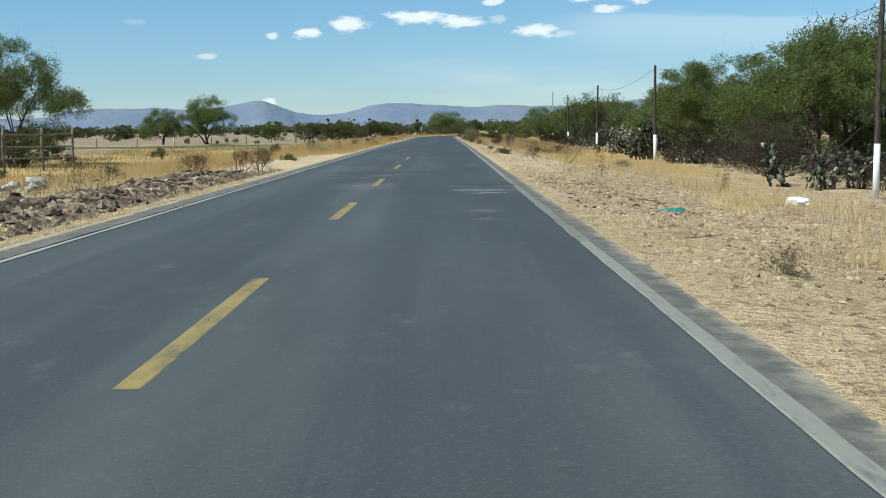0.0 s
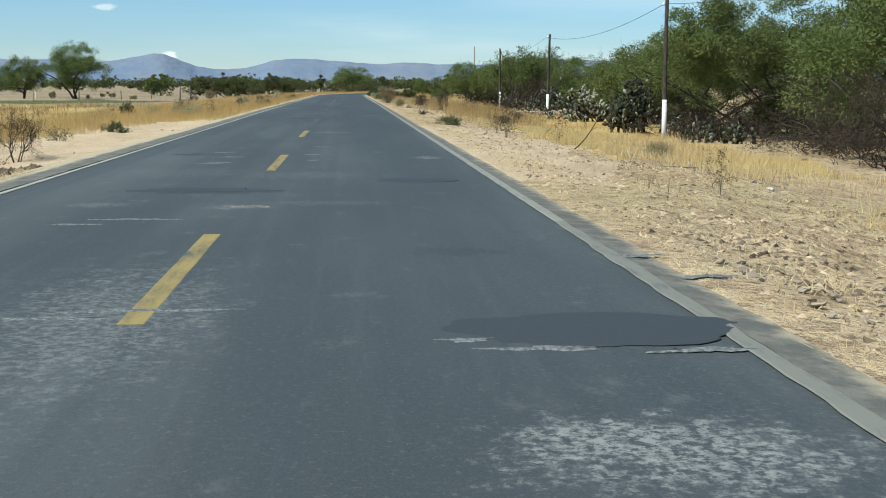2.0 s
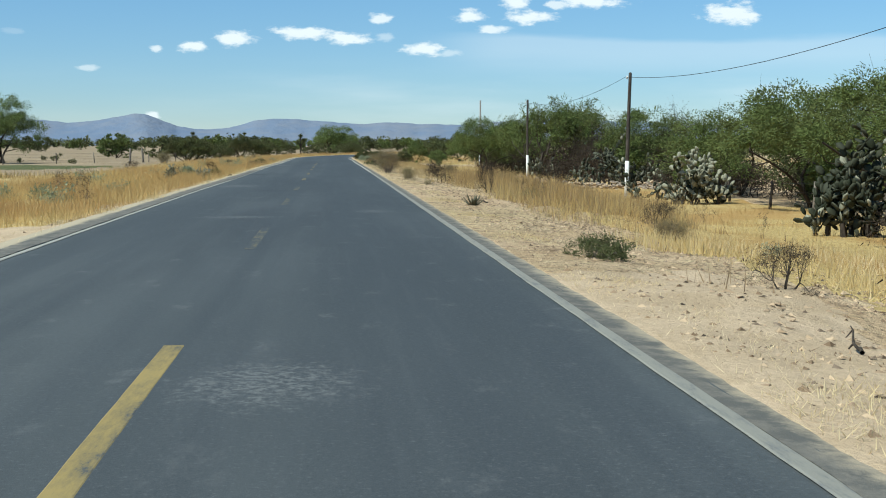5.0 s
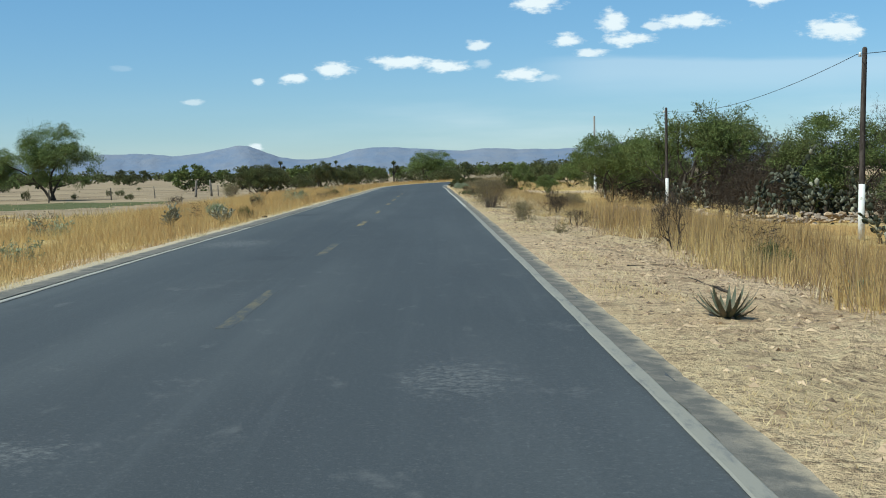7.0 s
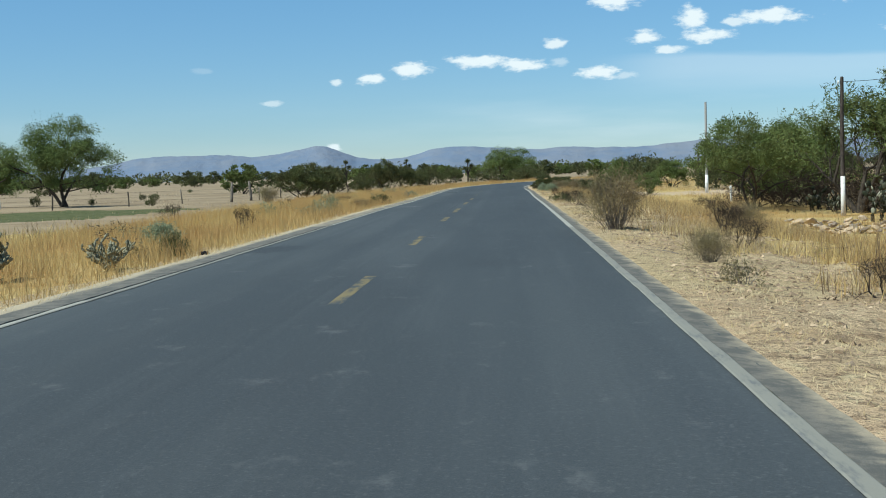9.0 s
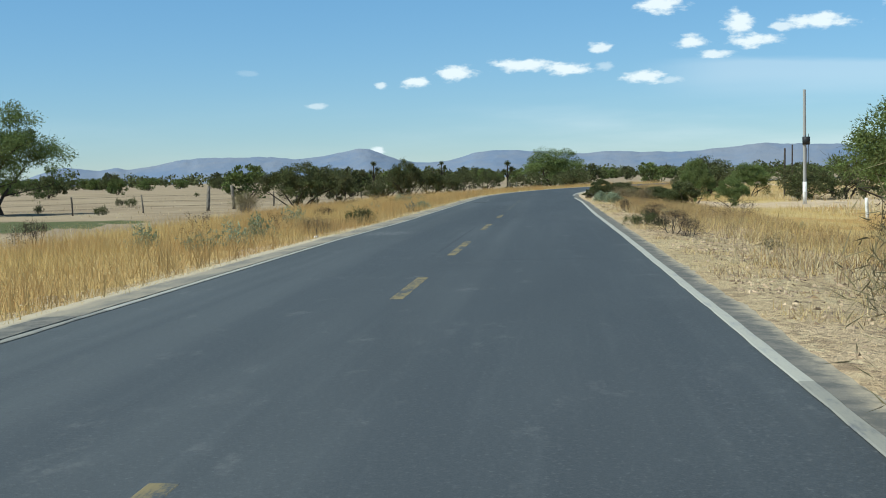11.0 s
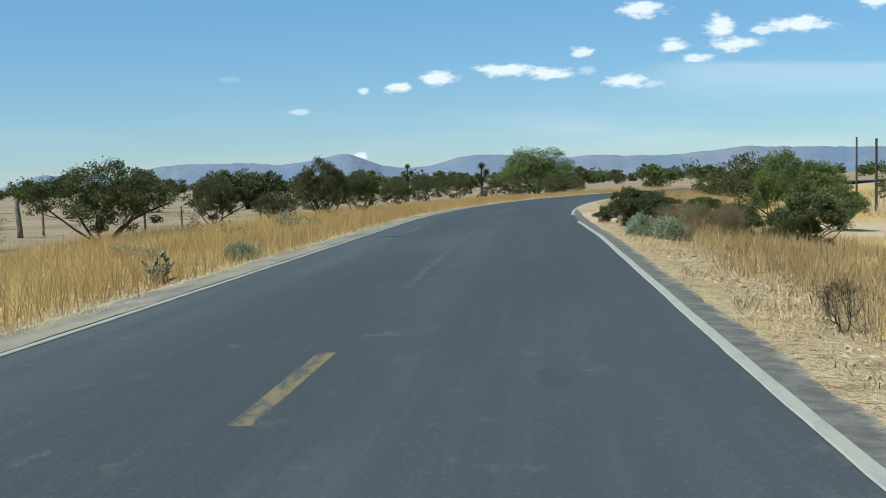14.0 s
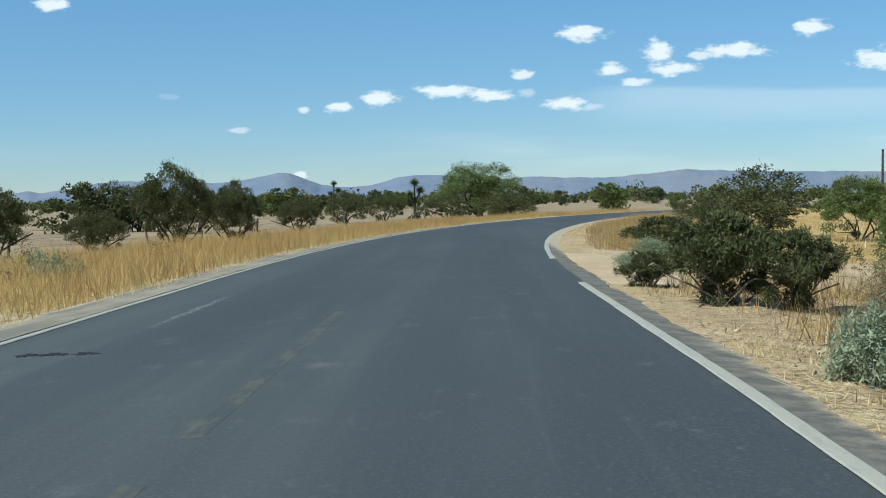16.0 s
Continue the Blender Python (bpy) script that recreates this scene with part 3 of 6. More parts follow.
def tree(name, seed, height, width, leaf_mat, bark_mat, label, category, group, stems=3, depth=4, kids=3, leaves=9000,
         leaf=(0.22, 0.09), fuzz=0.28, lean=0.55, base_r=0.13, up=0.1, spread=1.2, sides=5, droop=0.0, skirt=0.22, twiggy=0.55, part_names=("trunk", "crown")):
    """A tree or shrub at the world's origin: an empty with its wood and its leaves."""
    rng = np.random.default_rng(seed)
    segs, twigs = grow(rng, height, spread, stems, depth, kids, lean=lean, base_r=base_r, up=up, twiggy=twiggy)
    segs, pts, dirs = normalise(segs, twigs, height * 0.95, width * 0.92)
    root = thing(name, pose(0, 0, 0), label, category, group)
    thick = sorted(r[2] for r in segs)[-max(1, len(segs) // 8)]
    V, F = tubes([s for s in segs if s[2] >= thick], sides)
    V2, F2 = tubes([s for s in segs if s[2] < thick], 3)
    part(part_names[0], mesh_of(part_names[0], np.concatenate([V, V2]), np.concatenate([F, F2 + len(V)]), [bark_mat], smooth=True), root)
    if leaves:
        per = 9
        n = leaves // per
        ph, f = rng.uniform(0, 6.28, 3), 2 * np.pi / (width * 0.30)
        lobes = np.sin(pts[:, 0] * f + ph[0]) + np.sin(pts[:, 1] * f + ph[1]) + np.sin(pts[:, 2] * f * 1.5 + ph[2]) + rng.normal(size=len(pts)) * 0.8
        alive = lobes > np.percentile(lobes, 34)
        pool = np.flatnonzero(alive)
        pick = pool[rng.integers(0, len(pool), n)]
        c = pts[pick] + rng.normal(size=(n, 3)) * fuzz * np.array([1, 1, 0.75])
        low = rng.uniform(0, 1, n) < skirt
        c[:, 2] = np.where(low, c[:, 2] * rng.uniform(0.3, 1.0, n), c[:, 2])
        d = dirs[pick] + rng.normal(size=(n, 3)) * 0.8
        d[:, 2] -= droop
        d /= np.linalg.norm(d, axis=1, keepdims=True)
        reach = leaf[0] * 2.6
        f = (np.arange(per) / (per - 1) - 0.3)[None, :, None]
        pos = c[:, None] + d[:, None] * f * reach + rng.normal(size=(n, per, 3)) * leaf[0] * 0.28
        pos[:, :, 2] = np.maximum(pos[:, :, 2], 0.04)
        V, F = leaf_quads(rng, pos.reshape(-1, 3), leaf[0], leaf[1], np.repeat(d, per, 0))
        part(part_names[1], mesh_of(part_names[1], V, F, [leaf_mat]), root)
    return root


def crown_tree(name, seed, height, width, lobes, leaf_mat, bark_mat, label, category, group, clumps=100, clump=0.5, leaves=20000, leaf=(0.15, 0.045), stems=3, base_r=0.13,
               droop=0.0, spread=0.25, twigs=0.10, top_heavy=0.72, lumps=7, part_names=("trunk", "crown")):
    """A tree whose leaves sit in rounded clumps over the lobes of its crown (shares of half width and height), on limbs that fork from the stems to each clump."""
    rng = np.random.default_rng(seed)
    root = thing(name, pose(0, 0, 0), label, category, group)
    main, extra = np.array(lobes, float), []
    for _ in range(lumps):
        m, way = main[rng.integers(0, len(main))], rng.normal(size=3)
        way /= np.linalg.norm(way)
        way[2] = abs(way[2]) * 0.9 - 0.2
        k = rng.uniform(0.35, 0.55)
        extra.append(np.concatenate([m[:3] + way * m[3:] * 0.85, m[3:] * k * rng.uniform(0.8, 1.2, 3)]))
    L = np.concatenate([main, extra]) * np.array([width / 2, width / 2, height, width / 2, width / 2, height])
    weight = (L[:, 3] * L[:, 4] * L[:, 5]) ** 0.67
    which = rng.choice(len(L), clumps, p=weight / weight.sum())
    d = rng.normal(size=(clumps, 3))
    d /= np.linalg.norm(d, axis=1, keepdims=True)
    d[:, 2] = np.where(rng.uniform(0, 1, clumps) < top_heavy, np.abs(d[:, 2]), d[:, 2])
    reach = rng.uniform(0.55, 1.0, clumps) ** 0.6
    reach = np.where(rng.uniform(0, 1, clumps) < 0.017 * lumps, reach * (1.0 + 0.02 * lumps), reach)
    C = L[which, :3] + d * L[which, 3:] * reach[:, None]
    C[:, 2] = np.clip(C[:, 2], height * 0.08, height)
    rc = clump * rng.uniform(0.55, 1.25, clumps)
    # stems and limbs
    segs, nodes = [], []
    for s in range(stems):
        a = 2 * np.pi * (s + rng.uniform(-0.25, 0.25)) / stems
        goal = L[s % len(L), :3] * np.array([1, 1, 0.92]) + np.array([np.cos(a), np.sin(a), 0]) * width * spread * 0.5
        p, r = np.array([np.cos(a) * base_r, np.sin(a) * base_r, -0.12]), base_r * rng.uniform(0.75, 1.0)
        start, bow = p.copy(), rng.normal(size=3) * width * 0.05
        for i in range(1, 6):
            f = i / 5
            q = start + (goal - start) * np.array([f ** 1.7, f ** 1.7, f]) + bow * math.sin(math.pi * f)
            segs.append((p, q, r, r * 0.82))
            p, r = q, r * 0.82
            if i > 1:
                nodes.append((q.copy(), r))
    for k in np.argsort(C[:, 2]):
        N = np.array([n[0] for n in nodes])
        dist = np.linalg.norm((N - C[k]) * np.array([1, 1, 1.3]), axis=1) + np.where(N[:, 2] > C[k, 2], 1.0, 0.0)
        b = int(np.argmin(dist))
        p0, r0 = nodes[b]
        r1 = min(r0 * 0.62, 0.012 + 0.02 * float(dist[b]))
        mid = (p0 + C[k]) / 2 + rng.normal(size=3) * dist[b] * 0.10
        segs += [(p0, mid, r1, r1 * 0.8), (mid, C[k], r1 * 0.8, r1 * 0.45)]
        nodes += [(mid, r1 * 0.8), (C[k].copy(), r1 * 0.5)]
        for _ in range(2):
            t = C[k] + rng.normal(size=3) * rc[k] * 0.7
            segs.append((C[k], t, r1 * 0.4, 0.004))
    V, F = tubes(segs[:stems * 5], 7)
    V2, F2 = tubes(segs[stems * 5:], 3)
    part(part_names[0], mesh_of(part_names[0], np.concatenate([V, V2]), np.concatenate([F, F2 + len(V)]), [bark_mat], smooth=True), root)
    # leaves: most near the clump's skin, some on twigs that stand out
    per = leaves // clumps
    o = rng.normal(size=(clumps, per, 3))
    o /= np.linalg.norm(o, axis=2, keepdims=True)
    rad = rng.uniform(0.15, 1.0, (clumps, per, 1)) ** 0.5
    rad = np.where(rng.uniform(0, 1, (clumps, per, 1)) < twigs, rad * rng.uniform(1.0, 1.5, (clumps, per, 1)), rad)
    pos = C[:, None] + o * rad * rc[:, None, None] * np.array([1.15, 1.15, 0.75])
    pos[:, :, 2] = np.maximum(pos[:, :, 2] - droop * rc[:, None] * rng.uniform(0, 0.9, (clumps, per)) ** 2, 0.03)
    way = o + d[:, None] * 0.7 + np.array([0, 0, -droop])
    V, F = leaf_quads(rng, pos.reshape(-1, 3), leaf[0], leaf[1], way.reshape(-1, 3))
    part(part_names[1], mesh_of(part_names[1], V, F, [leaf_mat]), root)
    return root


# shapes of crowns: centre and half axes of each lobe, as shares of half width and height
BROAD = [(0, 0, 0.66, 0.72, 0.72, 0.30), (0.48, 0.15, 0.48, 0.48, 0.50, 0.30), (-0.48, -0.15, 0.50, 0.50, 0.50, 0.30), (0.05, -0.5, 0.42, 0.5, 0.45, 0.28), (-0.1, 0.5, 0.45, 0.5, 0.45, 0.30)]
DOME = [(0, 0, 0.60, 0.72, 0.72, 0.38), (0.46, 0.2, 0.44, 0.50, 0.48, 0.28), (-0.45, -0.25, 0.46, 0.52, 0.48, 0.30), (0.0, 0.5, 0.42, 0.5, 0.45, 0.26), (0.1, -0.5, 0.40, 0.5, 0.42, 0.26)]
UMBRELLA = [(0.05, 0, 0.64, 0.66, 0.66, 0.32), (0.50, 0.1, 0.50, 0.46, 0.50, 0.26), (-0.50, -0.1, 0.52, 0.46, 0.50, 0.27), (0.0, 0.45, 0.46, 0.5, 0.45, 0.24), (0.1, -0.35, 0.40, 0.55, 0.5, 0.24), (0, 0, 0.30, 0.6, 0.6, 0.16)]
MOUND = [(0, 0, 0.50, 0.80, 0.80, 0.46), (0.45, 0.2, 0.36, 0.5, 0.5, 0.34), (-0.45, -0.2, 0.34, 0.5, 0.5, 0.32)]

# ---- lie of the land ----
BEND_Y, BEND_R = 180.0, 210.0


def side(x, y):
    """Signed distance from the road's centre line, positive to its right-hand side."""
    x, y = np.asarray(x, float), np.asarray(y, float)
    return np.where(y < BEND_Y, x, BEND_R - np.hypot(x - BEND_R, y - BEND_Y))


def centre(s):
    """Point of the centre line and its heading after s metres."""
    if s < BEND_Y:
        return 0.0, s, 0.0
    a = (s - BEND_Y) / BEND_R
    return BEND_R * (1 - math.cos(a)), BEND_Y + BEND_R * math.sin(a), a


def on_road(u, s):
    x, y, a = centre(s)
    return x + u * math.cos(a), y - u * math.sin(a)


def wave(x, y, f, ph=0.0):
    return (np.sin(x * f + ph + 1.7 * np.sin(y * f * 0.6 + ph)) + np.sin(y * f * 1.3 + 2.1 * ph + 1.3 * np.sin(x * f * 0.8))) * 0.5


def drift(u, s):
    """How far the painted lines and dusty edges wander from their even course."""
    right = np.interp(s, [0, 60, 110, 136, 150, 168, 178, 500], [-0.06, -0.02, 0.0, -0.03, -0.10, -0.06, -0.20, -0.20])
    left = np.interp(s, [0, 35, 60, 92, 106, 136, 146, 500], [0.06, 0.0, 0.0, -0.07, 0.04, 0.0, 0.19, 0.19])
    return np.where(np.asarray(u) > 0, right, left)


def lattice(x, y, f, seed):
    """Smooth random relief between 0 and 1 on a lattice of f cells a metre."""
    gx0, gy0 = x * f, y * f
    ix, iy = np.floor(gx0), np.floor(gy0)
    fx0, fy0 = gx0 - ix, gy0 - iy
    fx0, fy0 = fx0 * fx0 * (3 - 2 * fx0), fy0 * fy0 * (3 - 2 * fy0)

    def rnd(a, b):
        v = np.sin(a * 127.1 + b * 311.7 + seed * 74.7) * 43758.5453
        return v - np.floor(v)

    low = rnd(ix, iy) * (1 - fx0) + rnd(ix + 1, iy) * fx0
    high = rnd(ix, iy + 1) * (1 - fx0) + rnd(ix + 1, iy + 1) * fx0
    return low * (1 - fy0) + high * fy0


def land(x, y):
    """Height of the ground."""
    x, y = np.asarray(x, float), np.asarray(y, float)
    u = side(x, y)
    u = u - drift(u, y) * np.clip((8 - np.abs(u)) / 4, 0, 1)
    z = np.interp(u, [-60, -12, -5.2, -3.9, -3.5, -3.1, 3.2, 3.42, 3.8, 4.4, 6.5, 10, 14, 60], [-0.5, -0.5, -0.20, -0.10, -0.025, -0.10, -0.10, -0.016, -0.012, -0.06, -0.28, -0.70, -0.88, -0.88])
    rough = np.clip((np.abs(u) - 3.8) / 3, 0, 1)
    far = np.hypot(x, y - 100)
    rough = rough * np.clip((900 - far) / 600, 0, 1)
    z = z + rough * (0.05 * wave(x, y, 0.9) + 0.035 * wave(x, y, 2.3, 1.0) + 0.06 * wave(x, y, 0.31, 2.0))
    near = np.clip((np.abs(u) - 3.9) / 0.8, 0, 1) * np.clip((12 - np.abs(u)) / 2, 0, 1) * np.clip((200 - y) / 20, 0, 1)
    coarse, clod = lattice(x, y, 1.6, 1), lattice(x, y, 3.1, 2)
    z = z + near * (0.11 * (coarse - 0.5) + 0.13 * np.clip(clod - 0.45, 0, 1) * np.clip(coarse * 2 - 0.5, 0.2, 1))
    bank = np.exp(-((u + 5.2) / 1.0) ** 2) * np.clip((y - 10) / 6, 0, 1) * np.clip((50 - y) / 8, 0, 1) * 0.30
    lip = np.clip(1 - np.abs(np.abs(u) - 3.7) / 0.6, 0, 1)
    return z + bank + lip * (0.004 * wave(x, y, 1.7, 0.7) + 0.003 * wave(x, y, 5.0, 2.0))


def on_land(x, y, sink=0.0):
    return float(land(x, y)) - sink


def steps(lo, hi, near_lo, near_hi, fine):
    mid = np.arange(near_lo, near_hi + fine / 2, fine)
    up, down, g = [], [], fine
    v = near_hi
    while v < hi:
        g *= 1.22
        v += g
        up.append(min(v, hi))
    v, g = near_lo, fine
    while v > lo:
        g *= 1.22
        v -= g
        down.append(max(v, lo))
    return np.array(down[::-1] + list(mid) + up)


# ---- ground ----
gx, gy = steps(-4900, 4900, -20, 20, 0.5), steps(-900, 4900, 10, 176, 0.26)
gx = np.unique(np.round(np.concatenate([gx, np.arange(3.3, 4.2, 0.12), np.arange(4.2, 8.0, 0.19), np.arange(-4.2, -3.2, 0.2), np.arange(-7.0, -4.2, 0.25)]), 3))
GX, GY = np.meshgrid(gx, gy)
GZ = land(GX, GY)
nx, ny = len(gx), len(gy)
V = np.stack([GX, GY, GZ], -1).reshape(-1, 3)
ii, jj = np.meshgrid(np.arange(nx - 1), np.arange(ny - 1))
q = (jj * nx + ii).ravel()
F = np.stack([q, q + 1, q + nx + 1, q + nx], 1)
fx, fy = (gx[ii] + gx[ii + 1]).ravel() / 2, (gy[jj] + gy[jj + 1]).ravel() / 2
fu = side(fx, fy)
wob = wave(fx, fy, 0.5) * 0.8
loose = 5 * wave(fx, fy, 0.23, 1.0) + 3 * wave(fx, fy, 0.61, 2.0)
idx = np.zeros(len(fx), int)
idx[(fu < -4.3 + 0.2 * wob) & (fu > -14.5) & (fy > 78 + loose)] = 4
idx[(fu > 6.8 + 0.6 * wob) & (fu < np.where(fy > 78, 17.5, 13.5) + wob) & (fy > 56 + loose) & (fy < 300)] = 4
idx[(fu < -13 + wob) & (fu > -30 + 2 * wob) & (fy > 44) & (fy < 138 + loose)] = 4
# fallow fields behind the fences, the green strip, the bare pull-off and the farm track
idx[(fu < -30 + 2 * wob) & (fy > 60 + 2.2 * loose + 0.5 * (fu + 14))] = 2
idx[(fu < -13.5 + wob) & (fy > 138 + loose)] = 2
idx[(fu > 42 + 1.6 * loose)] = 2
idx[(fu < -18 + 2 * wob) & (fu > -75) & (fy > 147 + wob * 2) & (fy < 168 + wob * 3)] = 3
idx[(fu < -3.2) & (fu > -7.6 + wob - np.abs(fy - 63) * 0.12) & (fy > 50) & (fy < 78 + wob)] = 1
idx[(fu > 3.2) & (fu < 6.0 + wob + 0.15 * loose) & (fy > 50 + loose) & (fy < 70 + 1.2 * loose)] = 1
idx[(fu > 3.2) & (fy > 176.5 + 0.30 * fu + 0.4 * wob) & (fy < 187 + 0.50 * fu + 0.4 * wob) & (fu < 75)] = 1
ground = new("ground", mesh_of("ground", V, F, [SOIL, SAND, FIELD, CROP, THATCH], idx, True))
tagged(ground, "dry sandy ground with straw and bare fields", "ground", kind="structure")

# ---- road ----
rng = np.random.default_rng(3)
S = np.concatenate([np.arange(-60, 250, 0.5), np.arange(250, 420, 2.0)])
U = np.array([-3.20, -2.0, 0.0, 2.0, 3.30])
rows_v = []
for s in S:
    for j, u in enumerate(U):
        w = 0.0
        if j == 0:
            w = 0.03 * math.sin(s * 0.31) + 0.012 * math.sin(s * 1.9 + 1) + rng.uniform(-0.008, 0.008)
        if j in (0, 4):
            w += drift(u, s)
        x, y = on_road(u + w, s)
        rows_v.append((x, y, 0.0 if 0 < j < 4 else -0.012))
n = len(U)
top = np.array(rows_v)
bottom = top.copy()
bottom[:, 2] -= 0.12
NV = len(top)
F = []
for a in range(len(S) - 1):
    for b in range(n - 1):
        i0 = a * n + b
        F.append((i0, i0 + 1, i0 + n + 1, i0 + n))
    F.append((a * n, a * n + n, NV + a * n + n, NV + a * n))
    F.append((a * n + n - 1, NV + a * n + n - 1, NV + a * n + 2 * n - 1, a * n + 2 * n - 1))
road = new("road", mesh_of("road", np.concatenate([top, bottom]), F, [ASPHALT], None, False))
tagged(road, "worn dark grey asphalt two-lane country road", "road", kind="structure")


def ribbon(name, u_left, u_right, s_from, s_to, z, mat, ragged=0.0, seed=1, step=0.5, thick=0.004, sink=(0.0, 0.0)):
    """A thin strip laid along the road between two offsets."""
    r = np.random.default_rng(seed)
    ss = np.linspace(s_from, s_to, max(2, int((s_to - s_from) / step) + 1))
    V, F = [], []
    ph = r.uniform(0, 6, 8)
    # paint is feathered at its sides; strips go down into the soil
    skirt, drop = (0.012, z + 0.002) if u_right - u_left < 0.2 else (0.0, thick + 0.02)
    for s in ss:
        a, b = (ragged * (0.5 * math.sin(s * 1.3 + ph[i]) + 0.35 * math.sin(s * 3.7 + ph[i + 1]) + 0.3 * math.sin(s * 9.1 + ph[i + 2]) + 0.25 * r.uniform(-1, 1)) for i in (0, 4))
        if abs(u_left) > 3.1:
            a = a * (0.15 if u_left > 0 else 1.0)
        for u, zz in ((u_left + a - skirt, z - sink[0] - drop), (u_left + a, z - sink[0]), (u_right + b, z - sink[1]), (u_right + b + skirt, z - sink[1] - drop)):
            x, y = on_road(u + (drift(u, s) if abs(u) > 1 else 0.0), s)
            V.append((x, y, zz))
    for i in range(len(ss) - 1):
        for j in range(3):
            k0 = i * 4 + j
            F.append((k0, k0 + 1, k0 + 5, k0 + 4))
    e = (len(ss) - 1) * 4
    F += [(0, 3, 2, 1), (e, e + 1, e + 2, e + 3)]
    return new(name, mesh_of(name, V, F, [mat]))


edge_r2 = ribbon("verge_strip", 3.155, 3.50, 112, 300, 0.003, EDGE, 0.085, 25, 0.1, 0.06, (0.0, 0.026))
tagged(edge_r2, "worn dusty asphalt shoulder strip with ragged edge", "road edge", kind="structure")
edge = ribbon("verge_strip", 3.165, 3.47, -60, 112, 0.001, EDGE, 0.06, 5, 0.1, 0.06, (0.0, 0.026))
tagged(edge, "crumbling grey asphalt and gravel road edge", "road edge", kind="structure")
edge_l2 = ribbon("verge_strip_far", -3.3, -2.915, 122, 300, 0.003, DUSTY, 0.014, 17, 0.2, 0.02, (0.012, 0.0))
tagged(edge_l2, "dust blown over the asphalt beside the line", "road edge", kind="structure")
edge_l3 = ribbon("verge_strip_far", -3.30, -2.93, -60, 122, 0.001, EDGE, 0.012, 26, 0.15, 0.02, (0.012, 0.0))
tagged(edge_l3, "grey worn asphalt edge beside the line", "road edge", kind="structure")
edge_l = ribbon("verge_strip_far", -3.62, -3.14, -60, 300, -0.008, DUSTY, 0.012, 6, 0.15, 0.06, (0.022, 0.0))
tagged(edge_l, "pale dusty strip between asphalt and dry grass", "road edge", kind="structure")
line_r = ribbon("edge_line", 3.065, 3.165, -60, 22.0, 0.004, WHITE_LINE, 0.006, 7, 0.4)
line_r2 = ribbon("edge_line", 3.07, 3.155, 40.5, 118, 0.004, WHITE_LINE, 0.006, 9, 0.4)
line_r4 = ribbon("edge_line", 3.07, 3.158, 118, 178.0, 0.004, WHITE_FRESH, 0.006, 11, 0.4)
line_r5 = ribbon("edge_line", 3.07, 3.158, 185.0, 400, 0.004, WHITE_FRESH, 0.010, 18, 0.4)
tagged(line_r5, "white painted edge line round the bend", "road marking", kind="structure")
tagged(line_r4, "white painted edge line ending at a sandy pull-off", "road marking", kind="structure")
line_r3 = ribbon("edge_line", 3.065, 3.165, 22.0, 40.5, 0.003, WHITE_GONE, 0.016, 10, 0.2)
tagged(line_r2, "worn white painted edge line on asphalt", "road marking", kind="structure")
tagged(line_r3, "almost worn away edge line on broken asphalt", "road marking", kind="structure")
tagged(line_r, "worn white painted edge line on asphalt", "road marking", kind="structure")
line_l = ribbon("edge_line", -2.883, -2.827, -60, 66, 0.003, WHITE_FRESH, 0.008, 8, 0.4)
line_l3 = ribbon("edge_line", -2.885, -2.825, 104, 122.5, 0.003, WHITE_LINE, 0.016, 15, 0.3)
tagged(line_l3, "patchy worn white edge line on asphalt", "road marking", kind="structure")
line_l4 = ribbon("edge_line", -2.883, -2.822, 122.5, 400, 0.004, WHITE_FRESH, 0.008, 16, 0.4)
tagged(line_l4, "white painted edge line beside golden grass", "road marking", kind="structure")
line_l2 = ribbon("edge_line", -2.883, -2.822, 66, 104, 0.004, WHITE_FRESH, 0.010, 12, 0.4)
tagged(line_l2, "white painted edge line beside golden grass", "road marking", kind="structure")
tagged(line_l, "worn white painted edge line on asphalt", "road marking", kind="structure")
DASHES = [(3.5, 7.6), (14.8, 19.2), (25.9, 29.8), (35.8, 39.7), (47.4, 51.5), (59.1, 63.4), (71.2, 75.4), (83.2, 86.6), (92.3, 95.7),
          (103.0, 106.3), (112.7, 115.6), (123.2, 125.9), (130.2, 134.4), (139.6, 142.7), (147.6, 150.4), (155.8, 166.0), (167.0, 174.0)]
for i, (a, b) in enumerate(DASHES):
    worn = a > 66
    spent = a > 150
    d = ribbon("centre_dash", -0.055 if spent else -0.065, 0.055 if spent else 0.065, a, b, 0.0015 if spent else 0.002, YELLOW_SPENT if spent else YELLOW_FAINT if 66 < a < 100 else YELLOW_WORN if worn else YELLOW, 0.003, 20 + i, 0.2)
    tagged(d, "faded yellow centre line dash on asphalt" if worn else "yellow painted centre line dash on asphalt", "road marking", "centre line dashes", "structure")

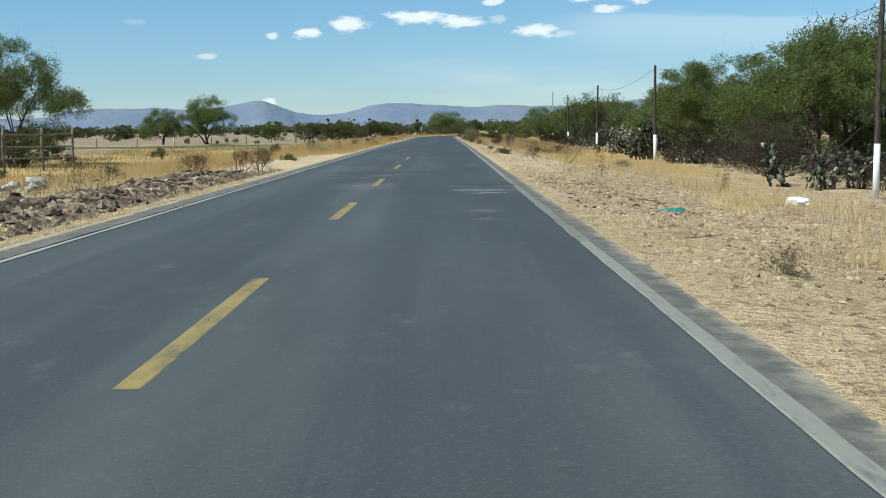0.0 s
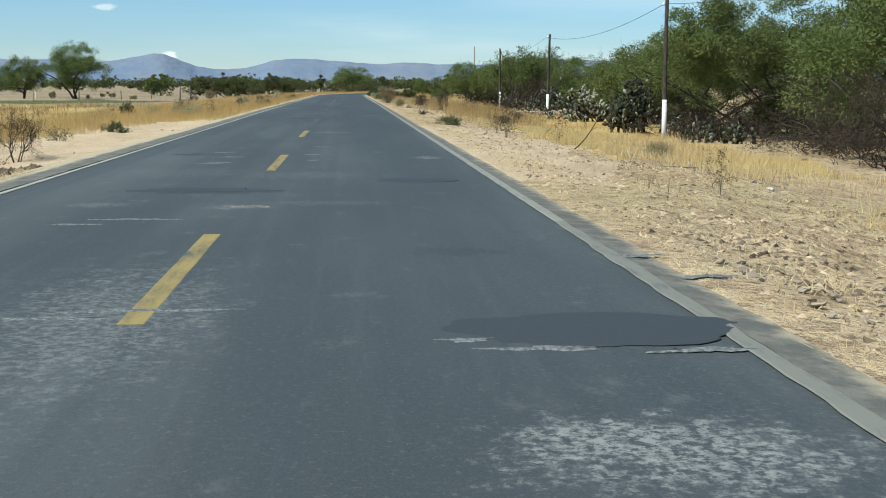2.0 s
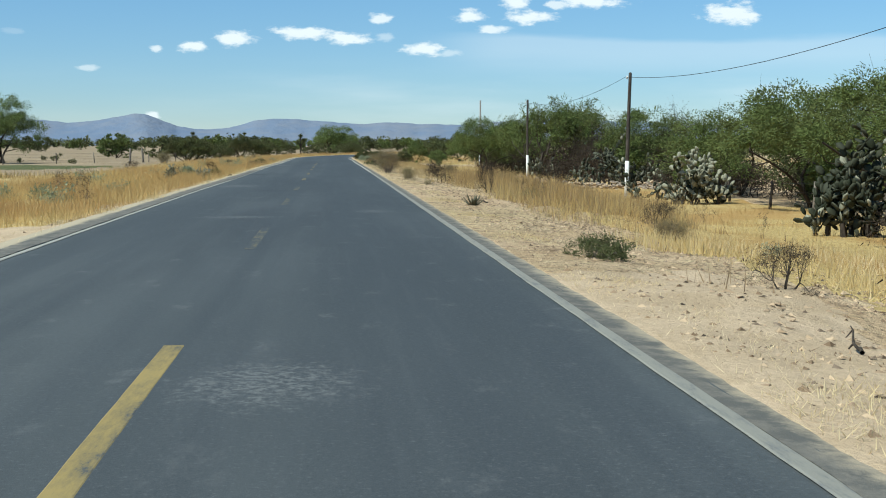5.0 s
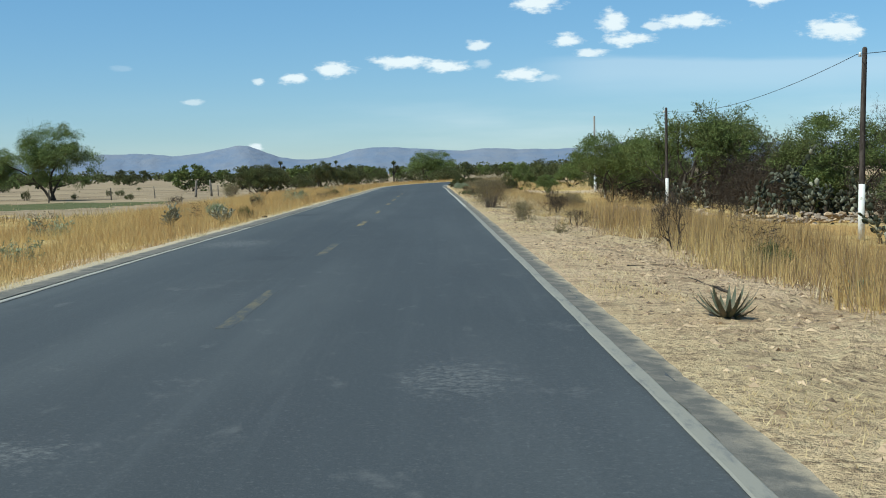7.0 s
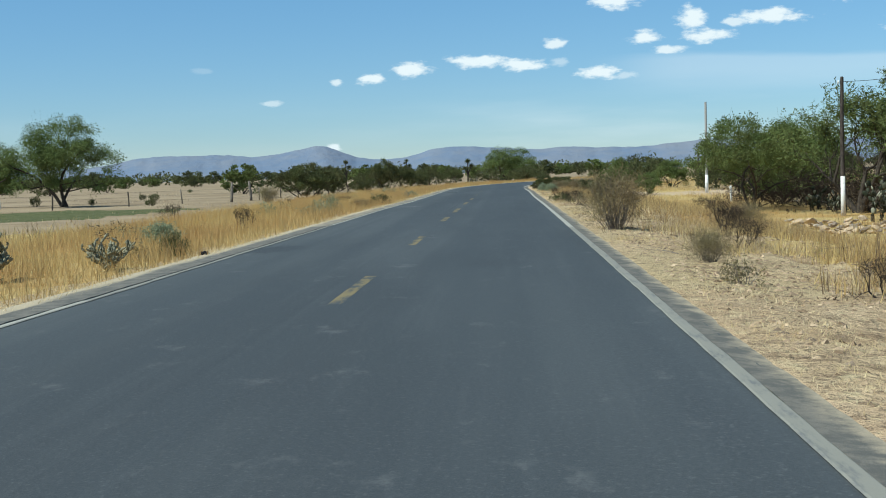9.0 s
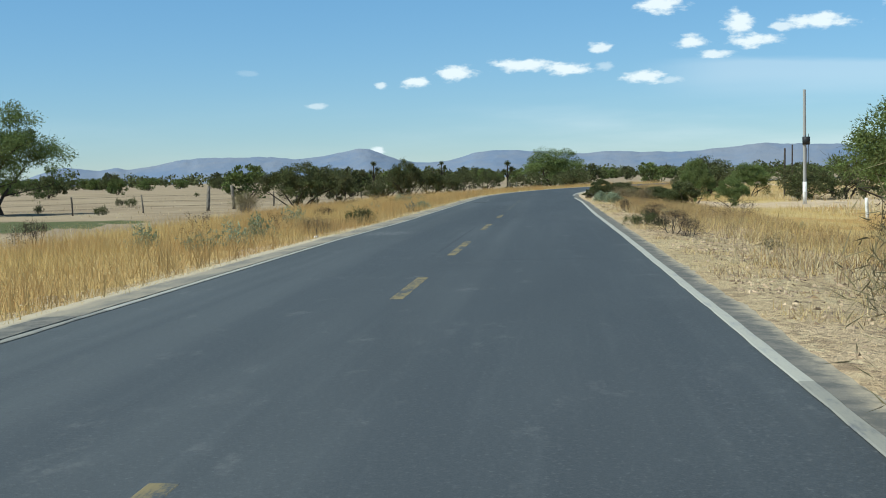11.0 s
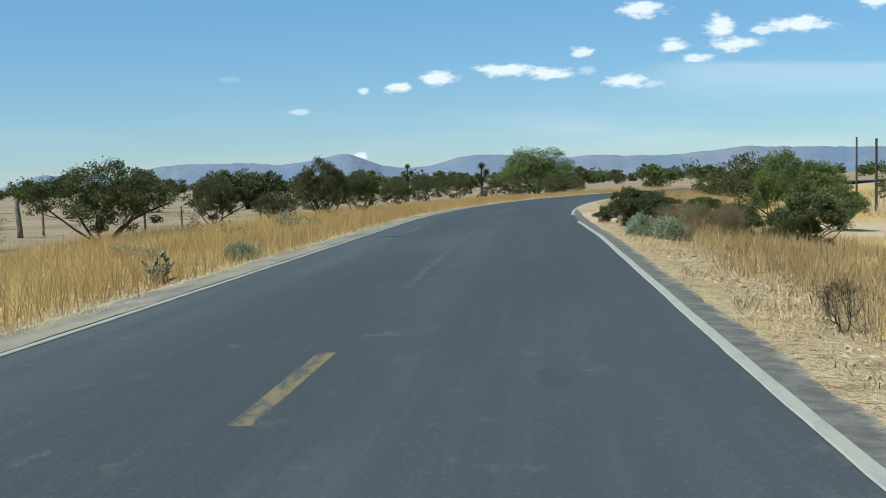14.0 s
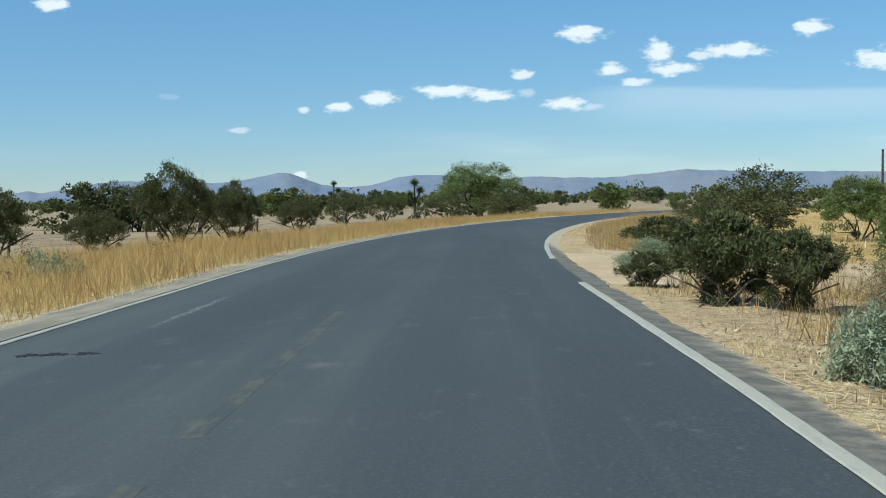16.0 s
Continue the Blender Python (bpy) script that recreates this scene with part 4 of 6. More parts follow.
# ---- mountains ----
RIDGE = [(-1.6, 0.012), (-0.9, 0.016), (-0.6, 0.013), (-0.44, 0.004), (-0.423, 0.0094), (-0.411, 0.0125), (-0.397, 0.0152), (-0.385, 0.0136), (-0.370, 0.0118), (-0.355, 0.0139), (-0.345, 0.0120),
         (-0.321, 0.0150), (-0.306, 0.0186), (-0.285, 0.0202), (-0.248, 0.0204), (-0.224, 0.0199), (-0.205, 0.0176), (-0.190, 0.0190), (-0.176, 0.0210), (-0.163, 0.0232), (-0.153, 0.0253),
         (-0.144, 0.0242), (-0.132, 0.0192), (-0.121, 0.0152), (-0.108, 0.0134), (-0.092, 0.0128), (-0.080, 0.0142), (-0.069, 0.0170), (-0.058, 0.0203), (-0.045, 0.0213), (-0.030, 0.0214),
         (-0.010, 0.0194), (0.020, 0.0172), (0.033, 0.0176), (0.047, 0.0188), (0.062, 0.0178), (0.092, 0.0170), (0.116, 0.0170), (0.130, 0.0190), (0.149, 0.0200), (0.171, 0.0224), (0.190, 0.0208),
         (0.213, 0.0202), (0.250, 0.0190), (0.280, 0.0184), (0.330, 0.0176), (0.45, 0.020), (0.7, 0.017), (1.6, 0.014)]
tx = np.linspace(-1.6, 1.6, 1100)
base = np.interp(tx, [r[0] for r in RIDGE], [r[1] for r in RIDGE])
kern = np.exp(-np.linspace(-2, 2, 5) ** 2)
base = np.convolve(np.pad(base, 2, mode="edge"), kern / kern.sum(), "valid")
crag = np.array([0.0006 * noise.noise(Vector((v * 75, 7.7, 0))) + 0.0006 * noise.noise(Vector((v * 190, 1.3, 0))) for v in tx])
prof = base + crag * np.clip(base / 0.02, 0.2, 1)
V, F = [], []
LAY = 7
for i, t in enumerate(tx):
    for j in range(LAY):
        f = j / (LAY - 1)
        dist = 3700 + 600 * f
        spur = (150 * noise.noise(Vector((t * 24, f * 1.5, 5.0))) + 60 * noise.noise(Vector((t * 80, f * 3, 9.0)))) * (1 - f)
        y = dist + spur
        z = -25 + (prof[i] * 4300 + 26) * f ** 1.35 if j else -25
        V.append((t * y, y, z))
for i in range(len(tx) - 1):
    for j in range(LAY - 1):
        k0 = i * LAY + j
        F.append((k0, k0 + LAY, k0 + LAY + 1, k0 + 1))
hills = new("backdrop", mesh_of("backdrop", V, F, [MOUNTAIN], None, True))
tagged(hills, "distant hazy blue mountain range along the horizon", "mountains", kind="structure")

# ---- dry grass ----
def blades(name, seed, count, u_range, y_range, height, mats, dens, label, lean=0.35, width=0.02, parent=None):
    """Thin tapering blades, kept where dens(u, y) passes a random draw."""
    r = np.random.default_rng(seed)
    u = r.uniform(*u_range, count)
    s = r.uniform(*y_range, count)
    keep = r.uniform(0, 1, count) < dens(u, s)
    u, s = u[keep], s[keep]
    u = u + drift(u, s) * np.clip((8 - np.abs(u)) / 4, 0, 1)
    a = np.clip((s - BEND_Y) / BEND_R, 0, None)
    x = np.where(s < BEND_Y, u, BEND_R - (BEND_R - u) * np.cos(a))
    y = np.where(s < BEND_Y, s, BEND_Y + (BEND_R - u) * np.sin(a))
    n = len(x)
    z = land(x, y) - 0.03
    h = height * r.uniform(0.45, 1.15, n) * (0.8 + 0.35 * wave(x, y, 0.8, 3.0))
    w = width * r.uniform(0.6, 1.4, n) * (1 + np.clip(s - 60, 0, 200) * 0.0032)
    ang = r.uniform(0, 2 * np.pi, n)
    ld = r.uniform(0, 2 * np.pi, n)
    lm = np.abs(r.normal(0, lean, n)) * h
    p = np.stack([x, y, z], 1)
    sd = np.stack([np.cos(ang), np.sin(ang), np.zeros(n)], 1) * w[:, None] / 2
    tip = p + np.stack([np.cos(ld) * lm, np.sin(ld) * lm, h], 1)
    V = np.stack([p - sd, p + sd, tip], 1).reshape(-1, 3)
    ob = new(name, mesh_of(name, V, np.arange(3 * n).reshape(-1, 3), mats, r.integers(0, len(mats), n)))
    return tagged(ob, label, "grass", kind="stuff")


def patchy(u, s, f, ph, lo, hi):
    return np.clip((wave(u, s, f, ph) - lo) / (hi - lo), 0, 1)


def left_band(u, s):
    d = np.clip((-u - 3.42) / 0.6, 0, 1) * np.clip((s - 52) / 30 + np.clip((-u - 6.5) / 2, 0, 1.2), 0, 1)
    bare = (s > 50) & (s < 78) & (u > -7.2 + np.abs(s - 63) * 0.12)
    return np.where(bare, 0.0, d * (0.55 + 0.45 * patchy(u, s, 0.9, 1.0, -0.6, 0.4)) * np.clip((13.5 + u) / 2 + 0.4, 0.15, 1))


def right_band(u, s):
    start = np.interp(s, [8, 16, 26, 40, 60, 80, 110, 140, 150, 176, 178, 190, 192], [4.7, 5.0, 6.2, 7.0, 7.0, 6.0, 6.9, 5.8, 4.15, 3.95, 3.95, 3.8, 3.6])
    d = np.clip((u - start - 0.9 * wave(u * 0.6 + 3.0, s, 0.55, 1.0)) / 1.2, 0, 1)
    d = d * np.where(s < 57, 0.9 * patchy(u, s, 0.55, 1.3, -0.6, 0.3) * np.clip((11.5 - u) / 2, 0.15, 1), 1)
    d = d * ~((s > 176.5 + 0.30 * u) & (s < 188 + 0.50 * u))
    return d * (0.2 + 0.8 * patchy(u, s, 0.7, 4.0, -0.5, 0.5)) * np.clip((17 - u) / 4, 0.2, 1)


blades("dry_grass", 11, 340000, (-14.5, -3.42), (46, 275), 0.60, [GOLD], left_band, "tall golden dry grass along the road verge", width=0.0095, lean=0.5)
blades("dry_grass", 12, 190000, (4.7, 13), (12, 78), 0.36, [GOLD, STRAW], right_band, "golden dry grass below the telephone poles", width=0.0115, lean=0.55)
blades("dry_grass", 20, 190000, (4.2, 9.6), (78, 250), 0.48, [GOLD, GOLD, WEED], right_band, "golden dry grass below the telephone poles", width=0.0085, lean=0.5)
blades("dry_grass", 23, 80000, (9.2, 18), (78, 275), 0.34, [GOLD], right_band, "short dry grass round the telephone poles", width=0.010, lean=0.6)
blades("tall_dry_grass", 25, 42000, (5.4, 10.0), (84, 110), 0.95, [GOLD, WEED, GOLD], lambda u, s: np.clip((u - np.interp(s, [84, 95, 118], [5.8, 6.2, 5.8])) / 0.6, 0, 1) * patchy(u, s, 0.9, 5.0, -0.5, 0.3), "tall brown-gold clumps of dry grass", 0.28, 0.011)
blades("dry_weed", 21, 75000, (4.1, 9.6), (84, 178), 0.30, [WEED, STRAW, GOLD], lambda u, s: patchy(u, s, 0.8, 2.7, -0.25, 0.5) * np.clip((u - np.interp(s, [84, 106, 112, 150], [6.0, 5.0, 4.3, 4.2])) / 0.8, 0, 1), "low brown weeds and dry grass on the verge", 0.6, 0.011)
blades("dry_grass", 13, 40000, (-13, -6.0), (14, 56), 0.35, [GOLD, STRAW], lambda u, s: patchy(u, s, 0.6, 2.0, -0.2, 0.6) * 0.8, "short dry grass behind the rubble bank")
blades("straw_fringe", 14, 120000, (3.45, 4.4), (4, 240), 0.085, [STRAW], lambda u, s: (0.2 + 0.8 * patchy(u, s, 1.6, 0.5, -0.1, 0.6)) * np.where((s > 177) & (s < 187), 0.05, 1), "short pale straw at the asphalt's edge", 1.3, 0.009)
blades("straw_fringe", 15, 110000, (-4.2, -3.24), (4, 250), 0.12, [STRAW], lambda u, s: (0.25 + 0.75 * patchy(u, s, 1.6, 2.5, -0.1, 0.6)) * np.where((s > 48) & (s < 80), 0.04, 1), "short pale straw at the asphalt's edge", 1.0, 0.010)
blades("straw_litter", 16, 55000, (3.6, 9.5), (6, 178), 0.032, [STRAW, STRAW, WEED], lambda u, s: (0.1 + 0.8 * patchy(u, s, 1.1, 3.5, -0.1, 0.6)) * np.clip(1.5 - (u - 4.0) * 0.5, 0.3, 1), "flattened straw and twigs on bare soil", 2.2, 0.011)
blades("dark_litter", 22, 150000, (3.7, 8.5), (6, 178), 0.045, [LITTER, LITTER, STRAW], lambda u, s: (patchy(u, s, 1.9, 1.2, -0.1, 0.6) + np.where(s < 50, 0.35, 0.08)) * np.where((s > 50) & (s < 74) & (u < 6.3), 0.7, 1), "dark bits of dead leaf and stalk on the verge", 1.5, 0.030)
blades("verge_tufts", 26, 16000, (3.62, 4.9), (112, 178), 0.17, [STRAW, GOLD, WEED], lambda u, s: patchy(u, s, 2.3, 0.9, 0.1, 0.6), "short straw tufts along the ragged asphalt edge", 0.8, 0.011)
blades("dry_grass", 19, 60000, (14, 60), (150, 290), 0.5, [GOLD, STRAW], lambda u, s: (0.2 + 0.8 * patchy(u, s, 0.3, 2.2, -0.2, 0.5)) * ~((s > 178.5 + 0.35 * u) & (s < 186 + 0.45 * u)), "dry grass in the open land beyond the track", 0.5, 0.03)
blades("dry_weed", 17, 14000, (5.0, 13), (10, 150), 0.40, [WEED], lambda u, s: patchy(u, s, 0.9, 5.5, 0.35, 0.9), "thin brown dry weeds among the grass", 0.3, 0.014)
blades("olive_weeds", 24, 34000, (-30, -8.5), (44, 136), 0.55, [WEED, OLIVE, GOLD], lambda u, s: patchy(u, s, 0.35, 2.5, -0.3, 0.5) * np.clip((-u - 8.5) / 2, 0, 1), "tall olive and brown weeds behind the pull-off", 0.4, 0.022)
blades("field_stubble", 18, 36000, (-60, -14), (60, 260), 0.22, [STRAW, WEED], lambda u, s: 0.3 * patchy(u, s, 0.35, 1.5, 0.0, 0.7), "sparse stubble in the fallow field", 0.5, 0.03)


# ---- trees ----
def plant(proto, size, places):
    """Stands the model at the first place and copies at the rest: x, y, height, width, turn."""
    h0, w0 = size
    for i, (x, y, h, w, turn) in enumerate(places):
        m = pose(x, y, on_land(x, y, 0.05), 0, 0, turn) @ Matrix.Diagonal((w / w0, w / w0, h / h0, 1))
        if i:
            copy_thing(proto, m)
        else:
            proto_place = m
    proto.matrix_basis = proto_place


t = crown_tree("mesquite_tree", 31, 6.0, 9.0, BROAD, LEAF_MESQUITE, BARK, "broad green mesquite tree with dark forked trunk", "tree", "roadside mesquites", clumps=210, clump=0.62,
               leaves=66000, leaf=(0.13, 0.036), stems=5, base_r=0.10, droop=0.25, spread=0.55)
plant(t, (6.0, 9.0), [(17.4, 77, 6.0, 9.6, 0), (18.8, 88, 5.3, 8.8, 140), (18.2, 63, 6.5, 8.4, 250), (-22.6, 76, 7.3, 8.4, 60)])
t = crown_tree("mesquite_tree", 32, 5.0, 8.0, BROAD, LEAF_MESQUITE, BARK, "spreading green mesquite tree with feathery leaves", "tree", "roadside mesquites", clumps=120, clump=0.62,
               leaves=28000, leaf=(0.145, 0.044), stems=4, base_r=0.09, droop=0.25, spread=0.5)
plant(t, (5.0, 8.0), [(18.6, 98, 4.7, 8.2, 20), (18.9, 107, 4.1, 7.4, 260), (23.0, 70, 6.4, 8.5, 120), (24.0, 92, 5.6, 8.0, 310), (20.2, 127, 4.7, 7.2, 80),
                       (23.5, 106, 4.8, 8, 170), (12.9, 147.6, 4.5, 6.6, 60), (-29.5, 81, 6.0, 7.5, 210)])
t = crown_tree("pepper_tree", 33, 7.0, 8.5, DOME, LEAF_BRIGHT, BARK, "rounded light green tree with drooping twigs", "tree", "field trees", clumps=150, clump=0.72,
               leaves=36000, leaf=(0.19, 0.05), stems=3, base_r=0.17, droop=0.7, spread=0.35)
plant(t, (7.0, 8.5), [(-32.2, 183, 7.2, 8.4, 0), (-39.5, 187, 5.6, 6.6, 100), (16.8, 153.5, 4.7, 5.6, 200), (2.0, 287, 5.9, 11.0, 40)])
t = tree("open_tree", 34, 6.0, 5.0, LEAF_MESQUITE, BARK, "tall tree with thin sparse foliage and grey limbs", "tree", "pole line trees", stems=4, depth=4, kids=3, lean=0.45,
         base_r=0.17, leaves=15000, leaf=(0.16, 0.04), fuzz=0.22, twiggy=0.9, up=0.2, skirt=0.05)
plant(t, (6.0, 5.0), [(15.9, 140.9, 5.9, 6.0, 0), (20.0, 64, 7.6, 7.0, 70), (24, 76, 8.2, 7, 190), (20.2, 147, 6.2, 6.0, 100), (18.8, 140, 5.0, 5.0, 220)])
t = tree("leafless_tree", 35, 4.5, 5.0, LEAF_DRY, BARK, "nearly leafless dry tree with tangled dark branches", "tree", "dry trees", stems=5, depth=4, kids=3, lean=0.7,
         base_r=0.08, leaves=4500, leaf=(0.22, 0.014), fuzz=0.16, twiggy=1.0)
plant(t, (4.5, 5.0), [(19.0, 128, 4.6, 5.0, 0), (18.5, 134, 3.8, 4.5, 100), (17.0, 68, 3.6, 5.0, 200), (15.5, 60, 3.0, 4.0, 20), (17, 149, 3.6, 4.4, 300), (22, 124, 5.2, 5, 45), (20, 143, 4.4, 5.2, 90), (18.6, 138, 3.4, 4.6, 10), (21, 72, 4.0, 6, 250), (19, 82, 3.2, 6, 150), (19.5, 150, 3.6, 5, 190)])
t = crown_tree("huizache_tree", 36, 3.0, 4.6, UMBRELLA, LEAF_DARK, BARK, "low dark green thorn tree with several stems", "tree", "fence line thorn trees", clumps=130, clump=0.34,
               leaves=22000, leaf=(0.095, 0.045), stems=5, base_r=0.085, spread=0.6, top_heavy=0.65)
plant(t, (3.0, 4.6), [(-13.2, 182.4, 2.95, 4.8, 0), (-13.6, 198.5, 2.6, 2.9, 70), (-11.7, 203, 1.7, 2.3, 330), (-9.9, 206.5, 3.4, 3.1, 200), (-8.1, 209.5, 2.7, 2.5, 40), (-8.4, 229, 2.1, 3.4, 250)])
t = crown_tree("huizache_tree", 51, 3.0, 4.6, MOUND, LEAF_DARK, BARK, "low dark green thorn tree with several stems", "tree", "fence line thorn trees", clumps=100, clump=0.40,
               leaves=8000, leaf=(0.135, 0.06), stems=4, base_r=0.09, spread=0.5, twigs=0.02, top_heavy=0.45, lumps=3)
plant(t, (3.0, 4.6), [(-22, 240, 3.4, 5, 250), (-9.2, 262, 2.8, 4.2, 300), (-6.6, 272, 2.8, 3.6, 20), (-1.2, 275, 2.4, 5.0, 160), (3.2, 280, 2.2, 4.0, 220), (21.5, 104, 2.6, 5.0, 10),
                      (20.5, 116, 2.8, 5.5, 100), (19.0, 73, 2.8, 6.0, 60), (20.5, 133, 3.0, 5.0, 190), (18.5, 164, 2.8, 5, 300), (-20.5, 72.5, 2.2, 4.5, 30), (-24, 77, 2.6, 5, 120), (4.5, 262, 2.6, 5, 280),
                      (-14.5, 232, 2.4, 4.4, 10), (15.6, 221, 3.5, 6.4, 240), (15.4, 236, 1.8, 4.6, 80), (18.4, 245, 1.9, 5.0, 200), (22.5, 256, 2.2, 5.2, 320), (19.2, 199, 2.7, 4.8, 60), (22.8, 200, 3.1, 5.0, 10)])
t = crown_tree("green_bush_tree", 37, 3.0, 3.8, MOUND, LEAF_BRIGHT, BARK, "dense green leafy bush tree by a sandy track", "tree", "track bushes", clumps=90, clump=0.36,
               leaves=19000, leaf=(0.125, 0.036), stems=6, base_r=0.06, spread=0.6, droop=0.1)
plant(t, (3.0, 3.8), [(10.2, 184.4, 2.9, 2.3, 0), (18, 214, 3.0, 4.0, 200), (21, 203, 2.6, 3.8, 310), (12.6, 186.5, 1.9, 2.4, 90), (16.2, 157, 4.4, 6.4, 120)])
t = crown_tree("dark_bush", 52, 1.3, 2.0, MOUND, LEAF_DARK, BARK_GREY, "dense dark green leafy bush in dry grass", "bush", "verge bushes", clumps=90, clump=0.16,
               leaves=13000, leaf=(0.10, 0.024), stems=9, base_r=0.03, spread=0.8, twigs=0.3, part_names=("branch_frame", "foliage"))
plant(t, (1.3, 2.0), [(7.8, 169.6, 1.35, 2.0, 0), (6.6, 171.6, 1.0, 1.4, 100), (4.25, 174.9, 1.2, 1.5, 220), (4.95, 174.6, 1.0, 1.2, 40), (3.75, 177.2, 0.55, 0.9, 300), (6.3, 191.5, 1.0, 2.6, 160), (8.6, 193, 0.9, 2.2, 20)])

t = tree("tangled_shrub", 49, 1.5, 2.6, LEAF_DRY, BARK, "tangled brown thicket under the roadside trees", "shrub", "hedge thickets", stems=6, depth=3, kids=3, lean=0.9, base_r=0.03,
         leaves=2600, twiggy=0.35, leaf=(0.16, 0.02), fuzz=0.16, skirt=0.5, sides=4, part_names=("branch_frame", "foliage"))
rh = np.random.default_rng(19)
plant(t, (1.5, 2.6), [(15.6 + 1.6 * (i % 2) + rh.uniform(-0.8, 0.8), 47 + 3.4 * i + rh.uniform(-1, 1), rh.uniform(0.8, 1.7), rh.uniform(2.4, 3.8), rh.uniform(0, 360)) for i in range(11)]
      + [(19.4 + rh.uniform(-0.5, 0.8), 84 + 5.5 * i + rh.uniform(-1, 1), rh.uniform(1.2, 2.0), rh.uniform(2.6, 3.8), rh.uniform(0, 360)) for i in range(9)]
      + [(16.5 + rh.uniform(-0.8, 3.5) + (2.0 if i > 4 else 0.0), 127 + 2.2 * i + rh.uniform(-1, 1), rh.uniform(1.5, 2.6), rh.uniform(2.6, 3.8), rh.uniform(0, 360)) for i in range(11)]
      + [(13.6 + 1.3 * i + rh.uniform(-0.5, 0.5), 151 + rh.uniform(-1, 1.5), rh.uniform(1.6, 2.2), rh.uniform(2.8, 3.8), rh.uniform(0, 360)) for i in range(6)])
t = crown_tree("hedge_bush", 50, 2.0, 3.0, MOUND, LEAF_MESQUITE, BARK, "leafy green bush filling the hedge below the trees", "bush", "hedge bushes", clumps=50, clump=0.36,
               leaves=6000, leaf=(0.15, 0.05), stems=6, base_r=0.04, spread=0.6)
plant(t, (2.0, 3.0), [(rh.uniform(19.0, 24.0), 62 + 7.0 * i + rh.uniform(-2, 2), rh.uniform(1.7, 2.8), rh.uniform(3.0, 4.6), rh.uniform(0, 360)) for i in range(13)])

# far trees across the plain
rngf = np.random.default_rng(77)
FARSIZE = (4.5, 6.0)
far_a = crown_tree("field_tree", 38, 4.5, 6.0, MOUND, LEAF_DARK, BARK, "dark rounded tree far across the fields", "tree", "far field trees", clumps=44, clump=0.74, stems=4, base_r=0.12,
                   leaves=2400, leaf=(0.33, 0.23), spread=0.5, twigs=0.0, top_heavy=0.35, lumps=2)
far_b = crown_tree("field_tree", 39, 4.5, 6.0, MOUND, LEAF_MESQUITE, BARK, "green rounded tree far across the fields", "tree", "far field trees", clumps=44, clump=0.74, stems=3, base_r=0.12,
                   leaves=2400, leaf=(0.33, 0.23), spread=0.5, twigs=0.0, top_heavy=0.35, lumps=2)
pa, pb = [(-23.7, 238, 3.4, 5.2, 0), (-20.5, 240, 3.2, 4.6, 90)], [(-30, 236, 4.0, 5.2, 0)]
for i in range(96):
    yy = rngf.uniform(262, 620)
    bear = rngf.uniform(-0.42, 0.42)
    xx = bear * (yy - 60)
    u = float(side(xx, yy)) if yy < 540 else 99.0
    if -9 < u < 14 or (u > 0 and yy < 300) or (u < 0 and yy < 285 and xx > -20):
        continue
    hh = rngf.uniform(2.2, 4.4) * (1 + (yy - 270) * 0.0012)
    (pa if i % 2 else pb).append((xx, yy, hh, hh * rngf.uniform(1.1, 1.8), rngf.uniform(0, 360)))
plant(far_a, FARSIZE, pa)
plant(far_b, FARSIZE, pb)


def far_woods(name, seed, count, ylo, yhi, mat, label, height):
    """One low belt of tree clumps at the edge of the plain."""
    r = np.random.default_rng(seed)
    cs = []
    for _ in range(count):
        yy = r.uniform(ylo, yhi)
        xx = r.uniform(-0.62, 0.62) * yy
        if abs(float(side(xx, yy))) < 14:
            continue
        h = height * r.uniform(0.5, 1.3) * (1.3 if r.uniform() < 0.12 else 1)
        w = h * r.uniform(0.45, 1.0)
        k = 80
        p = r.normal(size=(k, 3))
        p /= np.linalg.norm(p, axis=1, keepdims=True)
        p *= r.uniform(0.3, 0.95, (k, 1))
        cs.append(p * np.array([w, w, h * 0.52]) + np.array([xx, yy, h * 0.5 - 0.6]))
    c = np.concatenate(cs)
    V, F = leaf_quads(r, c, height * 0.24, height * 0.17)
    ob = new(name, mesh_of(name, V, F, [mat]))
    return tagged(ob, label, "woods", kind="stuff")


far_woods("far_woods", 5, 420, 620, 1100, LEAF_DARK, "distant belt of dark trees across the plain", 6.0)
far_woods("far_woods", 6, 420, 1100, 2000, LEAF_DARK, "distant tree line below the mountains", 8.0)

